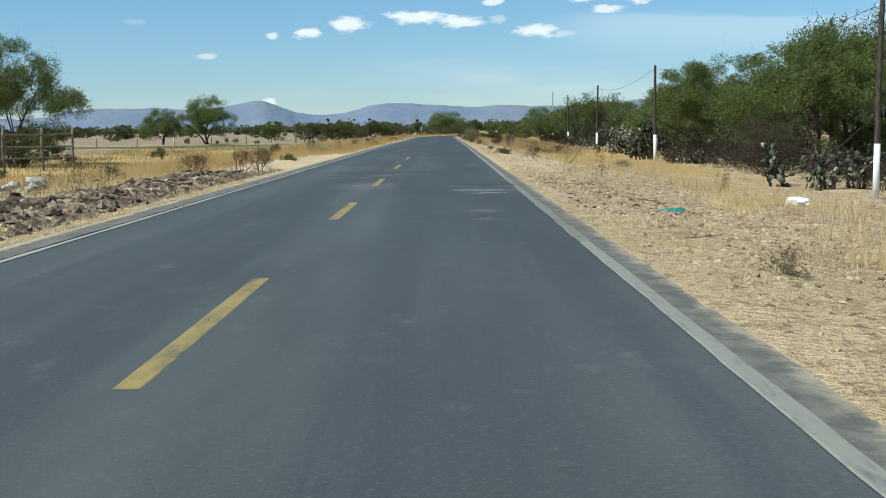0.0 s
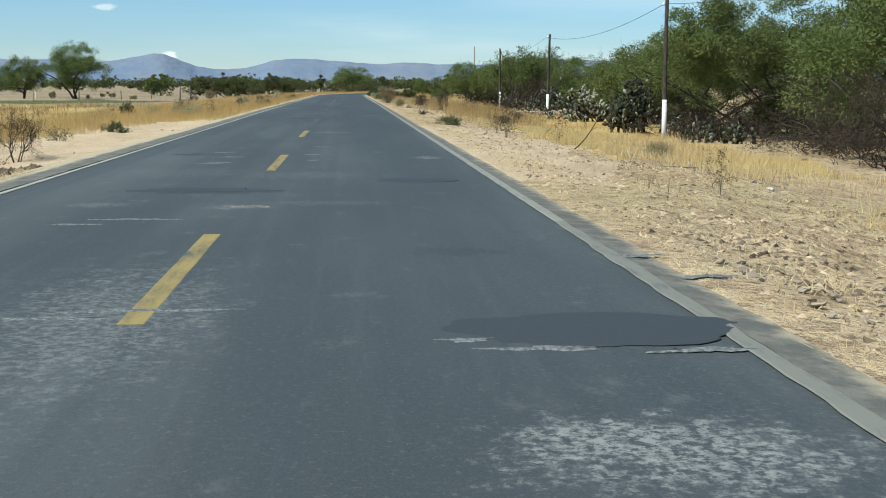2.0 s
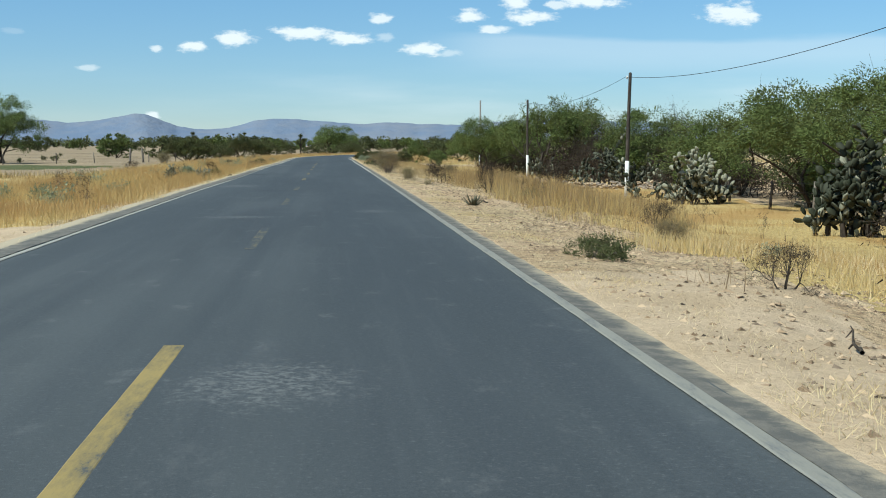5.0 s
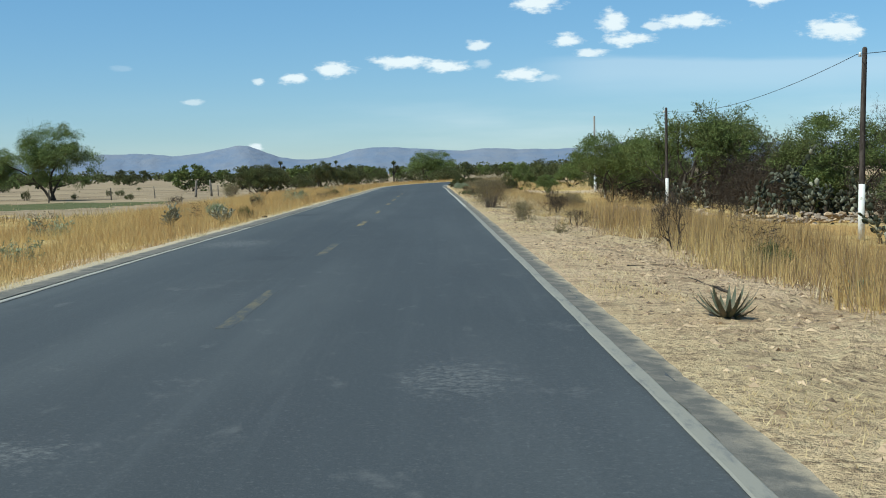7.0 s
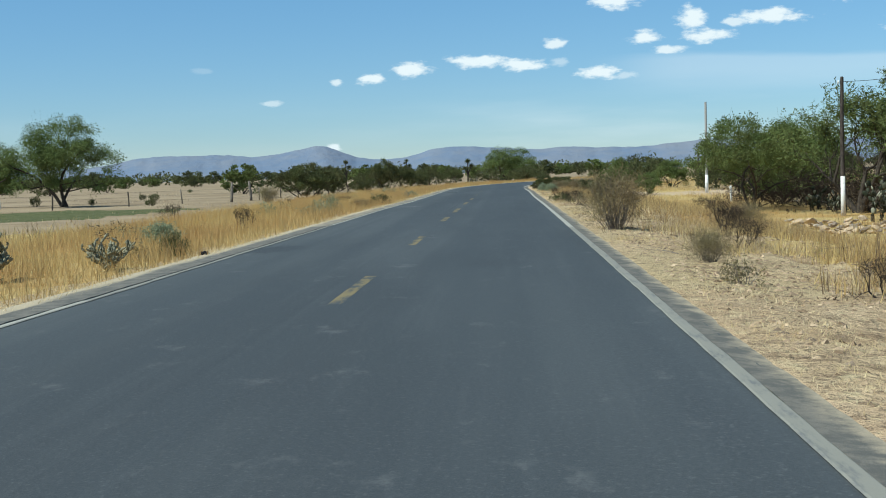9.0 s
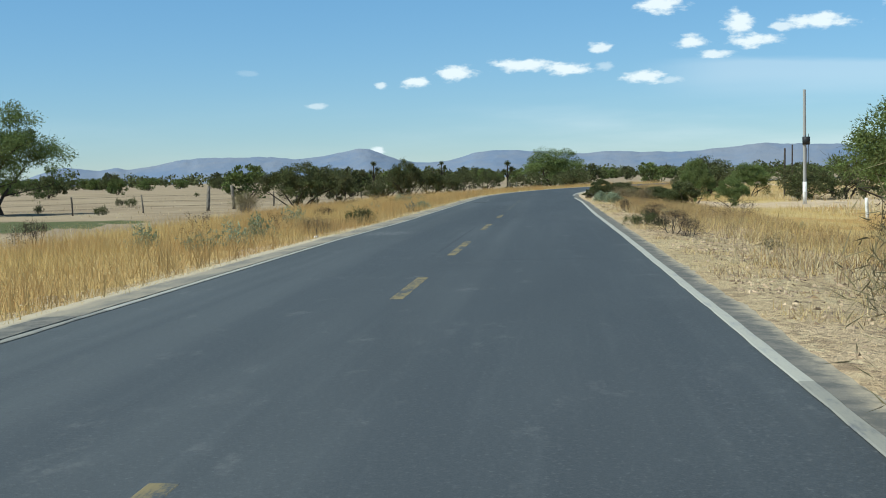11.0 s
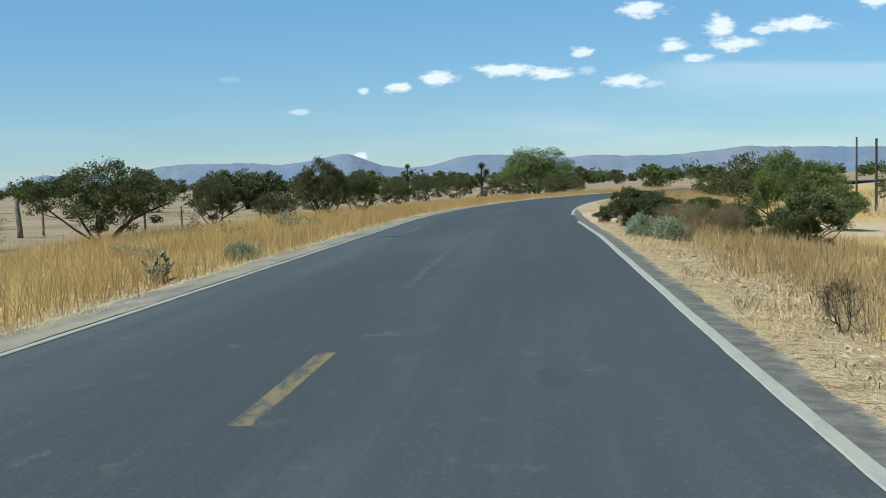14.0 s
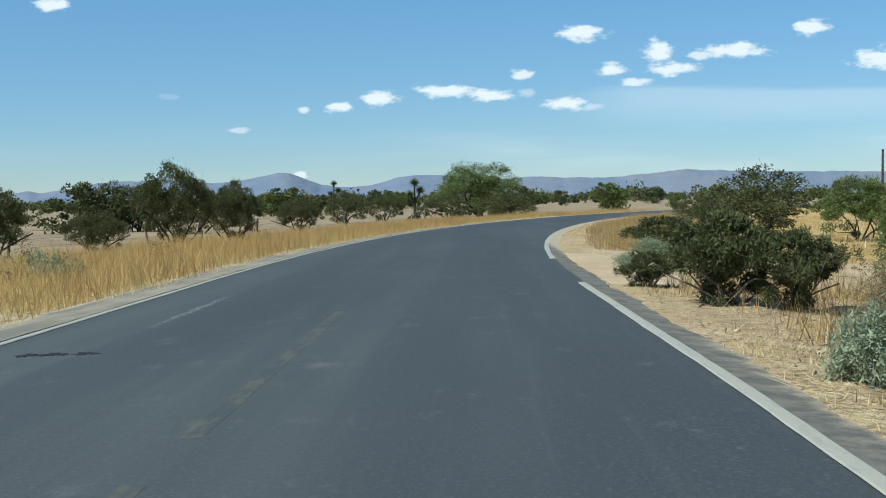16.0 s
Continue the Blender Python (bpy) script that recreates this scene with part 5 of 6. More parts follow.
# ---- shrubs ----
SH = ("branch_frame", "foliage")
t = tree("dead_shrub", 41, 1.0, 0.9, LEAF_DRY, BARK, "leafless dark brown dry shrub on the verge", "shrub", "dry shrubs", stems=4, depth=3, kids=4, twiggy=1.0, lean=0.6, base_r=0.024, leaves=1500,
         leaf=(0.09, 0.006), fuzz=0.06, sides=4, skirt=0.05, part_names=SH)
plant(t, (1.0, 0.9), [(-4.9, 47.8, 1.05, 0.8, 0), (-5.1, 53.0, 1.15, 1.0, 60), (5.9, 67.5, 0.65, 0.7, 120), (6.3, 95.2, 1.5, 0.8, 200), (6.45, 118.2, 1.15, 0.8, 260), (6.6, 118.5, 0.9, 0.75, 80), (4.4, 135.6, 0.55, 0.5, 300), (5.78, 112.5, 0.75, 0.9, 40),
                      (12, 114.8, 1.4, 1.5, 20), (8.2, 81, 0.8, 0.8, 90), (-5.4, 43, 0.8, 0.9, 140), (9.4, 140, 0.9, 1.1, 30), (4.1, 151.3, 0.6, 0.45, 210), (5.5, 103.6, 0.55, 0.75, 330), (4.21, 137.13, 0.7, 0.8, 130), (5.05, 152.1, 0.55, 0.9, 70), (6.6, 174, 0.9, 1.0, 270),
                      (-5.7, 124.9, 0.95, 0.7, 10), (-7.3, 158, 0.7, 1.0, 110), (-13.0, 144, 1.0, 1.1, 190), (4.0, 141.1, 0.62, 0.6, 50)])
t = tree("sage_bush", 42, 0.5, 0.6, LEAF_SAGE, BARK_GREY, "rounded grey-green sage bush beside the road", "bush", "sage bushes", stems=14, depth=2, kids=3, lean=0.9, base_r=0.012,
         leaves=6500, leaf=(0.05, 0.013), fuzz=0.035, sides=4, part_names=SH)
plant(t, (0.5, 0.6), [(3.96, 168.7, 0.55, 0.55, 0), (4.5, 167.4, 0.55, 0.8, 80), (-6.3, 119.1, 0.55, 0.75, 150), (-4.05, 164.3, 0.42, 0.62, 30),
                      (5.2, 186.8, 0.5, 0.8, 110), (4.1, 182.0, 0.3, 0.5, 110), (7.5, 88, 0.35, 0.8, 15)])
t = tree("thorn_shrub", 43, 1.15, 2.1, LEAF_DARK, BARK_GREY, "dark green thorny shrub leaning over the verge", "shrub", "thorn shrubs", stems=9, depth=3, kids=3, lean=1.0, base_r=0.03,
         leaves=6000, leaf=(0.08, 0.03), fuzz=0.09, sides=4, part_names=SH)
plant(t, (1.15, 2.1), [(7.6, 171, 0.75, 1.2, 200), (-4.15, 147.4, 0.6, 0.95, 280), (3.95, 140.9, 0.42, 0.95, 330), (4.5, 70.3, 0.42, 0.9, 50),
                       (7.3, 92.6, 0.55, 0.9, 20), (-5.8, 66.5, 0.5, 0.8, 10), (-4.3, 112.8, 0.55, 0.6, 60), (9.2, 188.5, 0.9, 1.5, 140)])
t = tree("broom_shrub", 44, 1.3, 1.3, LEAF_BROOM, BARK_GREY, "upright brownish broom shrub with thin stems", "shrub", "broom shrubs", stems=90, depth=1, kids=2, lean=0.8, base_r=0.010,
         leaves=6000, leaf=(0.16, 0.007), fuzz=0.03, sides=3, up=0.3, skirt=0.35, part_names=SH)
plant(t, (1.3, 1.3), [(3.97, 116.9, 1.3, 1.3, 0), (4.9, 170.6, 0.8, 0.8, 100), (5.6, 172.5, 0.9, 0.9, 300), (-15.2, 176.8, 1.2, 1.5, 60), (-4.24, 140.73, 0.5, 0.8, 20), (4.42, 107.68, 0.5, 0.6, 80), (7.4, 121, 0.8, 1.0, 100), (8.4, 106, 0.8, 1.1, 200), (7.2, 76.5, 0.55, 0.7, 20), (9.0, 60, 0.5, 0.7, 280), (6.1, 169.8, 0.95, 0.8, 70)])
t = tree("creosote_bush", 45, 0.4, 0.6, LEAF_BROOM, BARK_GREY, "small sparse olive-brown bush on bare soil", "bush", "small bushes", stems=9, depth=2, kids=3, lean=0.8, base_r=0.01,
         leaves=500, leaf=(0.05, 0.02), fuzz=0.05, sides=4, part_names=SH)
plant(t, (0.4, 0.6), [(4.3, 104.7, 0.35, 0.5, 0), (4.6, 98.5, 0.3, 0.6, 60), (4.5, 19.6, 0.28, 0.42, 200), (-4.9, 112.8, 0.4, 0.5, 300), (5.6, 133, 0.3, 0.5, 20), (-5.9, 60, 0.45, 0.6, 0)])


def sown(seed, n, u_range, y_range, h_range):
    r = np.random.default_rng(seed)
    out = []
    for _ in range(n):
        u, s, h = r.uniform(*u_range), r.uniform(*y_range), r.uniform(*h_range)
        x, y = on_road(u, s)
        out.append((x, y, h, h * r.uniform(0.7, 1.4), r.uniform(0, 360)))
    return out


t = tree("dry_weed_stalk", 46, 0.8, 0.6, LEAF_DRY, BARK_GREY, "thin brown dry weed stalk in tall grass", "weed", "dry weeds", stems=5, depth=2, kids=2, lean=0.35, base_r=0.009,
         leaves=260, leaf=(0.08, 0.010), fuzz=0.05, sides=3, up=0.3, part_names=SH)
plant(t, (0.8, 0.6), sown(1, 14, (-11, -4.6), (82, 200), (0.5, 1.0)) + sown(2, 20, (5.2, 12), (20, 165), (0.35, 0.9)) + sown(3, 10, (-12, -5), (22, 60), (0.4, 0.9)))
t = tree("grey_weed", 47, 0.6, 0.7, LEAF_SAGE, BARK_GREY, "grey-green weed among golden dry grass", "weed", "grey weeds", stems=7, depth=2, kids=3, lean=0.6, base_r=0.01,
         leaves=500, leaf=(0.07, 0.025), fuzz=0.06, sides=3, part_names=SH)
plant(t, (0.6, 0.7), sown(4, 18, (-10, -4.8), (84, 190), (0.4, 0.85)) + sown(5, 12, (5.0, 10), (75, 165), (0.25, 0.5)))
t = tree("field_shrub", 48, 1.0, 1.6, LEAF_DARK, BARK, "low dark shrub in a fallow field", "shrub", "field shrubs", stems=6, depth=2, kids=3, lean=0.8, base_r=0.03,
         leaves=900, twiggy=0.2, leaf=(0.13, 0.07), fuzz=0.14, sides=3, part_names=SH)
plant(t, (1.0, 1.6), sown(6, 8, (-60, -15), (176, 260), (0.5, 1.1)) + sown(7, 16, (16, 45), (180, 290), (0.6, 1.5)) + sown(8, 16, (-28, -9), (44, 110), (0.4, 0.9)))

# ---- cacti ----
bm = bmesh.new()
bmesh.ops.create_icosphere(bm, subdivisions=1, radius=0.5)
for v in bm.verts:
    w = 0.8 + 0.35 * (v.co.z + 0.5)
    v.co = Vector((v.co.x * 0.66 * w, v.co.y * 0.15, (v.co.z + 0.5)))
PAD_MESH = bm_mesh("pad", bm, PAD, True)


def prickly_pear(x, y, h, w, seed, count, label="tall prickly pear cactus with thick flat pads", extra=0):
    """Pads grow on pads, out of a few woody stems."""
    r = np.random.default_rng(seed)
    root = thing("prickly_pear", pose(x, y, on_land(x, y, 0.05)), label, "cactus", "prickly pears")
    size = min(0.29, max(0.2, 0.115 * h))
    tips, made = [], 0
    for i in range(max(4, int(w * 5))):
        a = r.uniform(0, 2 * np.pi)
        rad = w * 0.46 * math.sqrt(r.uniform(0, 1))
        p = Vector((math.cos(a) * rad, math.sin(a) * rad * 0.7, -0.1))
        d = Vector((r.normal() * 0.2, r.normal() * 0.2, 1)).normalized()
        q = p + d * h * r.uniform(0.03, 0.22)
        V, F = tubes([(np.array(p), np.array(q), 0.085, 0.06)], 6)
        part("stem", mesh_of("stem", V, F, [BARK], smooth=True), root)
        tips.append((q, d))
    guard = 0
    while made < count and guard < count * 6:
        guard += 1
        k = int(r.integers(max(0, len(tips) - 40), len(tips))) if r.uniform() < 0.25 else int(r.integers(0, len(tips)))
        p, d = tips[k]
        nd = (d + Vector((r.normal() * 0.6, r.normal() * 0.6, r.normal() * 0.35 + 0.36))).normalized()
        s = size * r.uniform(0.75, 1.25)
        e = p + nd * s * 0.92
        if e.z > h or e.z < 0.1 or math.hypot(e.x, e.y * 1.3) > w * 0.55:
            continue
        ob = part("pad", PAD_MESH, root)
        turn = nd.to_track_quat("Z", "Y").to_matrix().to_4x4()
        ob.matrix_basis = Matrix.Translation(p) @ turn @ Matrix.Rotation(r.uniform(0, math.pi), 4, "Z") @ Matrix.Scale(s, 4)
        tips.append((e, nd))
        made += 1
    # more pads deep inside the clump, joined
    if extra:
        base = np.array([v.co for v in PAD_MESH.vertices])
        tri = np.array([p.vertices[:] for p in PAD_MESH.polygons])
        V, F = [], []
        for i in range(extra):
            p, d = tips[int(r.integers(0, len(tips)))]
            nd = (d + Vector((r.normal() * 0.7, r.normal() * 0.7, r.normal() * 0.4))).normalized()
            m = Matrix.Translation(p) @ nd.to_track_quat("Z", "Y").to_matrix().to_4x4() @ Matrix.Rotation(r.uniform(0, math.pi), 4, "Z") @ Matrix.Scale(size * r.uniform(0.75, 1.2), 4)
            M = np.array(m)
            V.append(base @ M[:3, :3].T + M[:3, 3])
            F.append(tri + i * len(base))
        inner = part("pad_mass", mesh_of("pad_mass", np.concatenate(V), np.concatenate(F), [PAD], smooth=True), root)
        tagged(inner, kind="stuff")
    return root


prickly_pear(14.3, 84.2, 2.8, 2.9, 1, 295, extra=330)
prickly_pear(14.9, 100.4, 2.7, 2.9, 2, 295, extra=330)
prickly_pear(14.1, 103.8, 1.7, 2.6, 3, 150)
prickly_pear(14.0, 49.0, 2.2, 3.8, 4, 230, "sprawling prickly pear cactus below dry branches", 150)
prickly_pear(15.7, 80.4, 1.7, 2.6, 5, 130, "low prickly pear cactus under the mesquite")
prickly_pear(16.6, 121.5, 3.3, 4.6, 6, 290, "wide thicket of prickly pear above a rubble heap", 200)
prickly_pear(15.6, 133.8, 2.1, 3.4, 7, 150)
prickly_pear(19.4, 121.0, 3.6, 4.2, 12, 200, "tall dark prickly pear above a rubble heap")
prickly_pear(14.6, 119.5, 1.3, 2.2, 13, 100, "low prickly pear spilling over rubble")
prickly_pear(-3.6, 268, 2.4, 2.6, 8, 60, "prickly pear cactus at the bend's outer verge")
prickly_pear(14.4, 72.0, 1.6, 3.0, 14, 200, "low prickly pear cactus under the mesquite")
prickly_pear(15.2, 77, 1.6, 3.0, 9, 140, "low prickly pear cactus under the mesquite")
prickly_pear(15.6, 145.8, 2.0, 3.6, 10, 130)


def cholla(x, y, h, seed):
    """Jointed round stems that fork upward."""
    r = np.random.default_rng(seed)
    root = thing("cholla_cactus", pose(x, y, on_land(x, y, 0.03)), "pale jointed cholla cactus in golden grass", "cactus", "chollas")
    tips = [(Vector((0, 0, 0)), Vector((0, 0, 1)))]
    for i in range(330):
        p, d = tips[int(r.integers(max(0, len(tips) - 230), len(tips)))]
        nd = (d * 0.8 + Vector((r.normal() * 0.6, r.normal() * 0.6, 0.22))).normalized()
        q = p + nd * h * r.uniform(0.06, 0.12)
        if q.z > h:
            continue
        m = p.lerp(q, 0.5)
        V, F = tubes([(np.array(p), np.array(m), 0.013, 0.023), (np.array(m), np.array(q), 0.023, 0.011)], 5)
        part("joint", mesh_of("joint", V, F, [CHOLLA], smooth=True), root)
        tips.append((q, nd))


cholla(-4.65, 110.1, 1.0, 3)
cholla(-5.8, 108.6, 0.95, 4)
cholla(-3.85, 158.7, 0.6, 5)


def yucca(x, y, h, seed):
    r = np.random.default_rng(seed)
    root = thing("yucca_tree", pose(x, y, on_land(x, y, 0.05)), "dark yucca tree with spiky leaf heads", "yucca", "yuccas")
    tops = [Vector((0, 0, h)), Vector((0.55, 0.1, h * 0.78)), Vector((-0.45, -0.1, h * 0.68))]
    segs = [(np.array((0, 0, -0.1)), np.array((0, 0, h * 0.5)), 0.16, 0.12)] + [(np.array((0, 0, h * 0.45)), np.array(p), 0.11, 0.08) for p in tops]
    V, F = tubes(segs, 7)
    part("trunk", mesh_of("trunk", V, F, [BARK], smooth=True), root)
    for p in tops:
        n = 160
        d = r.normal(size=(n, 3))
        d[:, 2] = d[:, 2] * 0.8 + 0.3
        d /= np.linalg.norm(d, axis=1, keepdims=True)
        s = np.cross(d, r.normal(size=(n, 3)))
        s /= np.linalg.norm(s, axis=1, keepdims=True)
        c = np.tile(np.array(p), (n, 1))
        V = np.stack([c - s * 0.04, c + s * 0.04, c + d * 0.6], 1).reshape(-1, 3)
        part("leaf_head", mesh_of("leaf_head", V, np.arange(3 * n).reshape(-1, 3), [LEAF_DARK]), root)


yucca(-4.4, 281, 3.6, 1)
yucca(-26, 300, 4.2, 2)
yucca(-18, 330, 4.4, 3)


def agave(x, y, r0, seed):
    """A rosette of stiff upcurved leaves."""
    r = np.random.default_rng(seed)
    root = thing("agave", pose(x, y, on_land(x, y, 0.02)), "grey-green agave rosette on bare soil", "agave", "agaves")
    for i in range(22):
        a, tilt = 2 * math.pi * i * 0.382, r.uniform(0.05, 0.75)
        L, V = r0 * r.uniform(0.8, 1.15), []
        for j in range(5):
            f = j / 4
            w = 0.032 * (1 - f) ** 0.7 * (1 if j else 0.8) * r0 / 0.3
            rad, z = L * f * math.cos(tilt + 0.35 * f), 0.02 + L * f * math.sin(tilt + 0.35 * f)
            cx, cy = math.cos(a) * rad, math.sin(a) * rad
            sx, sy = -math.sin(a) * w, math.cos(a) * w
            V += [(cx + sx, cy + sy, z), (cx, cy, z - w * 0.6), (cx - sx, cy - sy, z)]
        F = []
        for j in range(4):
            for q in range(2):
                k0 = j * 3 + q
                F.append((k0, k0 + 1, k0 + 4, k0 + 3))
        part("leaf", mesh_of("leaf", V, F, [AGAVE], smooth=True), root)


agave(4.4, 83.4, 0.36, 1)
agave(9.8, 102.5, 0.3, 3)


# ---- poles and wires ----
def telephone_pole(x, y, top, white=1.65, r=0.085, tilt=0.0):
    z = on_land(x, y, 0.1)
    h = top - z
    root = thing("telephone_pole", pose(x, y, z, 0, tilt, 0), "dark wooden telephone pole with whitewashed foot", "pole", "telephone poles")
    V, F = tubes([(np.array((0, 0, white - 0.02)), np.array((0.0, 0, h * 0.6)), r, r * 0.9), (np.array((0, 0, h * 0.6)), np.array((0.03, 0, h)), r * 0.9, r * 0.78)], 10)
    shaft = part("shaft", mesh_of("shaft", V, F, [POLE_WOOD], smooth=True), root)
    bm = bmesh.new()
    bmesh.ops.create_cone(bm, cap_ends=True, segments=12, radius1=r * 1.12, radius2=r * 1.03, depth=white + 0.08)
    bmesh.ops.translate(bm, verts=bm.verts, vec=(0, 0, white / 2 - 0.04))
    part("whitewashed_foot", bm_mesh("whitewashed_foot", bm, WHITEWASH, True), root, "flaking whitewash on the pole's foot")
    bm = bmesh.new()
    bmesh.ops.create_cone(bm, cap_ends=True, segments=10, radius1=0.045, radius2=0.03, depth=0.12)
    bmesh.ops.translate(bm, verts=bm.verts, vec=(-0.1, 0, h - 0.16))
    part("insulator", bm_mesh("insulator", bm, WHITEWASH, True), shaft, "small pale insulator")
    bm = bmesh.new()
    bmesh.ops.create_cone(bm, cap_ends=True, segments=10, radius1=r * 0.82, radius2=r * 0.5, depth=0.05)
    bmesh.ops.translate(bm, verts=bm.verts, vec=(0.03, 0, h + 0.02))
    part("pole_cap", bm_mesh("pole_cap", bm, POLE_WOOD), shaft)
    return Vector((x - 0.1, y, top - 0.15))


POLES = [(13.6, 8.0, 4.6, 0), (13.6, 43.0, 4.55, 0.6), (12.75, 73.8, 4.35, -0.4), (13.7, 106.3, 4.42, 0.8), (14.8, 139.5, 4.5, -0.5)]
tops = [telephone_pole(x, y, top, tilt=tl) for x, y, top, tl in POLES]


def wire(a, b, sag=0.55):
    pts = [a.lerp(b, i / 16) - Vector((0, 0, sag * 4 * (i / 16) * (1 - i / 16))) for i in range(17)]
    V = [(p.x + ox, p.y, p.z + oz) for p in pts for ox, oz in ((0.009, 0), (0, 0.009), (-0.009, 0), (0, -0.009))]
    F = [(4 * i + j, 4 * i + (j + 1) % 4, 4 * i + 4 + (j + 1) % 4, 4 * i + 4 + j) for i in range(16) for j in range(4)]
    return tagged(new("telephone_wire", mesh_of("telephone_wire", V, F, [CABLE])), "thin black sagging wire between telephone poles", "wire", "telephone wires")


for a, b in zip(tops, tops[1:]):
    wire(a, b)


def concrete_pole(x, y, h):
    z = on_land(x, y, 0.1)
    root = thing("concrete_pole", pose(x, y, z), "tall slim grey concrete power pole", "pole", "power poles")
    V, F = tubes([(np.array((0, 0, 0)), np.array((0, 0, h)), 0.115, 0.085)], 10)
    part("shaft", mesh_of("shaft", V, F, [CONCRETE], smooth=True), root)
    bm = bmesh.new()
    bmesh.ops.create_cone(bm, cap_ends=True, segments=12, radius1=0.135, radius2=0.125, depth=1.5)
    bmesh.ops.translate(bm, verts=bm.verts, vec=(0, 0, 0.75))
    part("whitewashed_foot", bm_mesh("whitewashed_foot", bm, WHITEWASH, True), root, "whitewashed pole foot")
    V, F = tubes([(np.array((0.25, 0, h * 0.35)), np.array((0.25, 0, h * 0.62)), 0.02, 0.02)], 6)
    bracket = part("bracket", mesh_of("bracket", V, F, [CABLE]), root, "dark metal bracket")
    bm = bmesh.new()
    bmesh.ops.create_cone(bm, cap_ends=True, segments=12, radius1=0.24, radius2=0.24, depth=0.5)
    bmesh.ops.translate(bm, verts=bm.verts, vec=(0.1, 0, h * 0.56))
    part("meter_drum", bm_mesh("meter_drum", bm, CABLE, True), bracket, "dark round drum")


concrete_pole(17.6, 189.5, 7.3)
for x, y, h in ((19.7, 207.5, 3.95), (21.6, 209, 3.9), (25.0, 232, 4.7)):
    root = thing("fence_pole", pose(x, y, on_land(x, y, 0.1)), "tall dark bare wooden pole beyond the track", "pole", "bare poles")
    V, F = tubes([(np.array((0, 0, 0)), np.array((0.05, 0, h)), 0.08, 0.065)], 8)
    part("shaft", mesh_of("shaft", V, F, [POLE_WOOD], smooth=True), root)
    bm = bmesh.new()
    bmesh.ops.create_cone(bm, cap_ends=True, segments=8, radius1=0.09, radius2=0.05, depth=0.06)
    bmesh.ops.translate(bm, verts=bm.verts, vec=(0.05, 0, h + 0.02))
    part("pole_cap", bm_mesh("pole_cap", bm, POLE_WOOD), root)


# ---- fences ----
def wood_post(h, r, seed, mat=POST_WOOD):
    rr = np.random.default_rng(seed)
    bm = bmesh.new()
    bmesh.ops.create_cone(bm, cap_ends=True, segments=8, radius1=r, radius2=r * 0.85, depth=h)
    bmesh.ops.subdivide_edges(bm, edges=[e for e in bm.edges if abs(e.verts[0].co.z - e.verts[1].co.z) > h * 0.5], cuts=3)
    for v in bm.verts:
        v.co.x += rr.uniform(-0.012, 0.012) + 0.03 * math.sin(v.co.z * 2 + seed)
        v.co.y += rr.uniform(-0.012, 0.012)
        v.co.z += h / 2
    return bm_mesh("post", bm, mat, True)


def wire_fence(points, h, label, seed, big=()):
    """Posts in a row with three strands of wire."""
    r = np.random.default_rng(seed)
    x0, y0 = points[0]
    root = thing("wire_fence", pose(x0, y0, on_land(x0, y0)), label, "fence", "wire fences")
    inv = root.matrix_basis.inverted()
    meshes = [wood_post(h, 0.055, seed + i, POST_DARK if i else POST_WOOD) for i in range(3)]
    fat = wood_post(1.65, 0.12, seed + 9, POST_WOOD)
    ends = []
    for i, (x, y) in enumerate(points):
        is_fat = i in big
        ob = part("post", fat if is_fat else meshes[i % 3], root)
        ob.matrix_basis = inv @ pose(x, y, on_land(x, y, 0.1), r.normal() * 3, r.normal() * 5, r.uniform(0, 360))
        ends.append(Vector((x, y, on_land(x, y))))
    for k in range(3):
        for a, b in zip(ends, ends[1:]):
            lift = Vector((0, 0, h * (0.3 + 0.27 * k)))
            V, F = tubes([(np.array(inv @ (a + lift)), np.array(inv @ (b + lift)), 0.006, 0.006)], 3)
            part("fence_wire", mesh_of("fence_wire", V, F, [CABLE]), root)


wire_fence([(-46, 158), (-42, 162), (-38, 166), (-34, 170), (-30, 174.5), (-26, 179), (-23, 182.5), (-20.0, 186), (-19.0, 188.6)], 1.2, "leaning grey wooden posts with wire round a field", 3, (7, 8))
wire_fence([(-18.6, 190), (-17.6, 194), (-16.6, 197), (-15.6, 199.6), (-14.8, 203), (-13.6, 208), (-12.6, 213), (-11.6, 219), (-10.2, 226), (-8.8, 233), (-7.0, 241), (-5.0, 250), (-2.6, 259), (0.4, 269)], 1.1,
           "weathered wooden fence posts along the bend", 7)
wire_fence([(15.4, 78), (15.9, 82), (16.2, 87), (16.4, 92.5), (16.6, 97), (16.8, 102), (17, 108)], 1.1, "grey wooden fence posts below the cacti", 13)
root = thing("corral_fence", pose(-17.2, 60.7, on_land(-17.2, 60.7)), "weathered pale pole corral under a tree", "fence")
inv = root.matrix_basis.inverted()
CP = [(-22.4, 64), (-19.4, 67), (-18.2, 69), (-17.3, 71)]
pm = wood_post(2.2, 0.07, 55)
for x, y in CP:
    ob = part("post", pm, root)
    ob.matrix_basis = inv @ pose(x, y, on_land(x, y, 0.1))
for (xa, ya), (xb, yb) in zip(CP, CP[1:]):
    for hh in (0.6, 1.15, 1.75):
        a, b = inv @ Vector((xa, ya, on_land(xa, ya) + hh)), inv @ Vector((xb, yb, on_land(xb, yb) + hh))
        V, F = tubes([(np.array(a), np.array(b), 0.045, 0.04)], 7)
        part("rail", mesh_of("rail", V, F, [POST_WOOD], smooth=True), root)
for x, y in ((-36.5, 181), (14.6, 162.3)):
    root = thing("marker_post", pose(x, y, on_land(x, y, 0.05)), "short whitewashed marker post in dry grass", "post", "marker posts")
    part("shaft", wood_post(0.95, 0.07, 60, WHITEWASH), root)


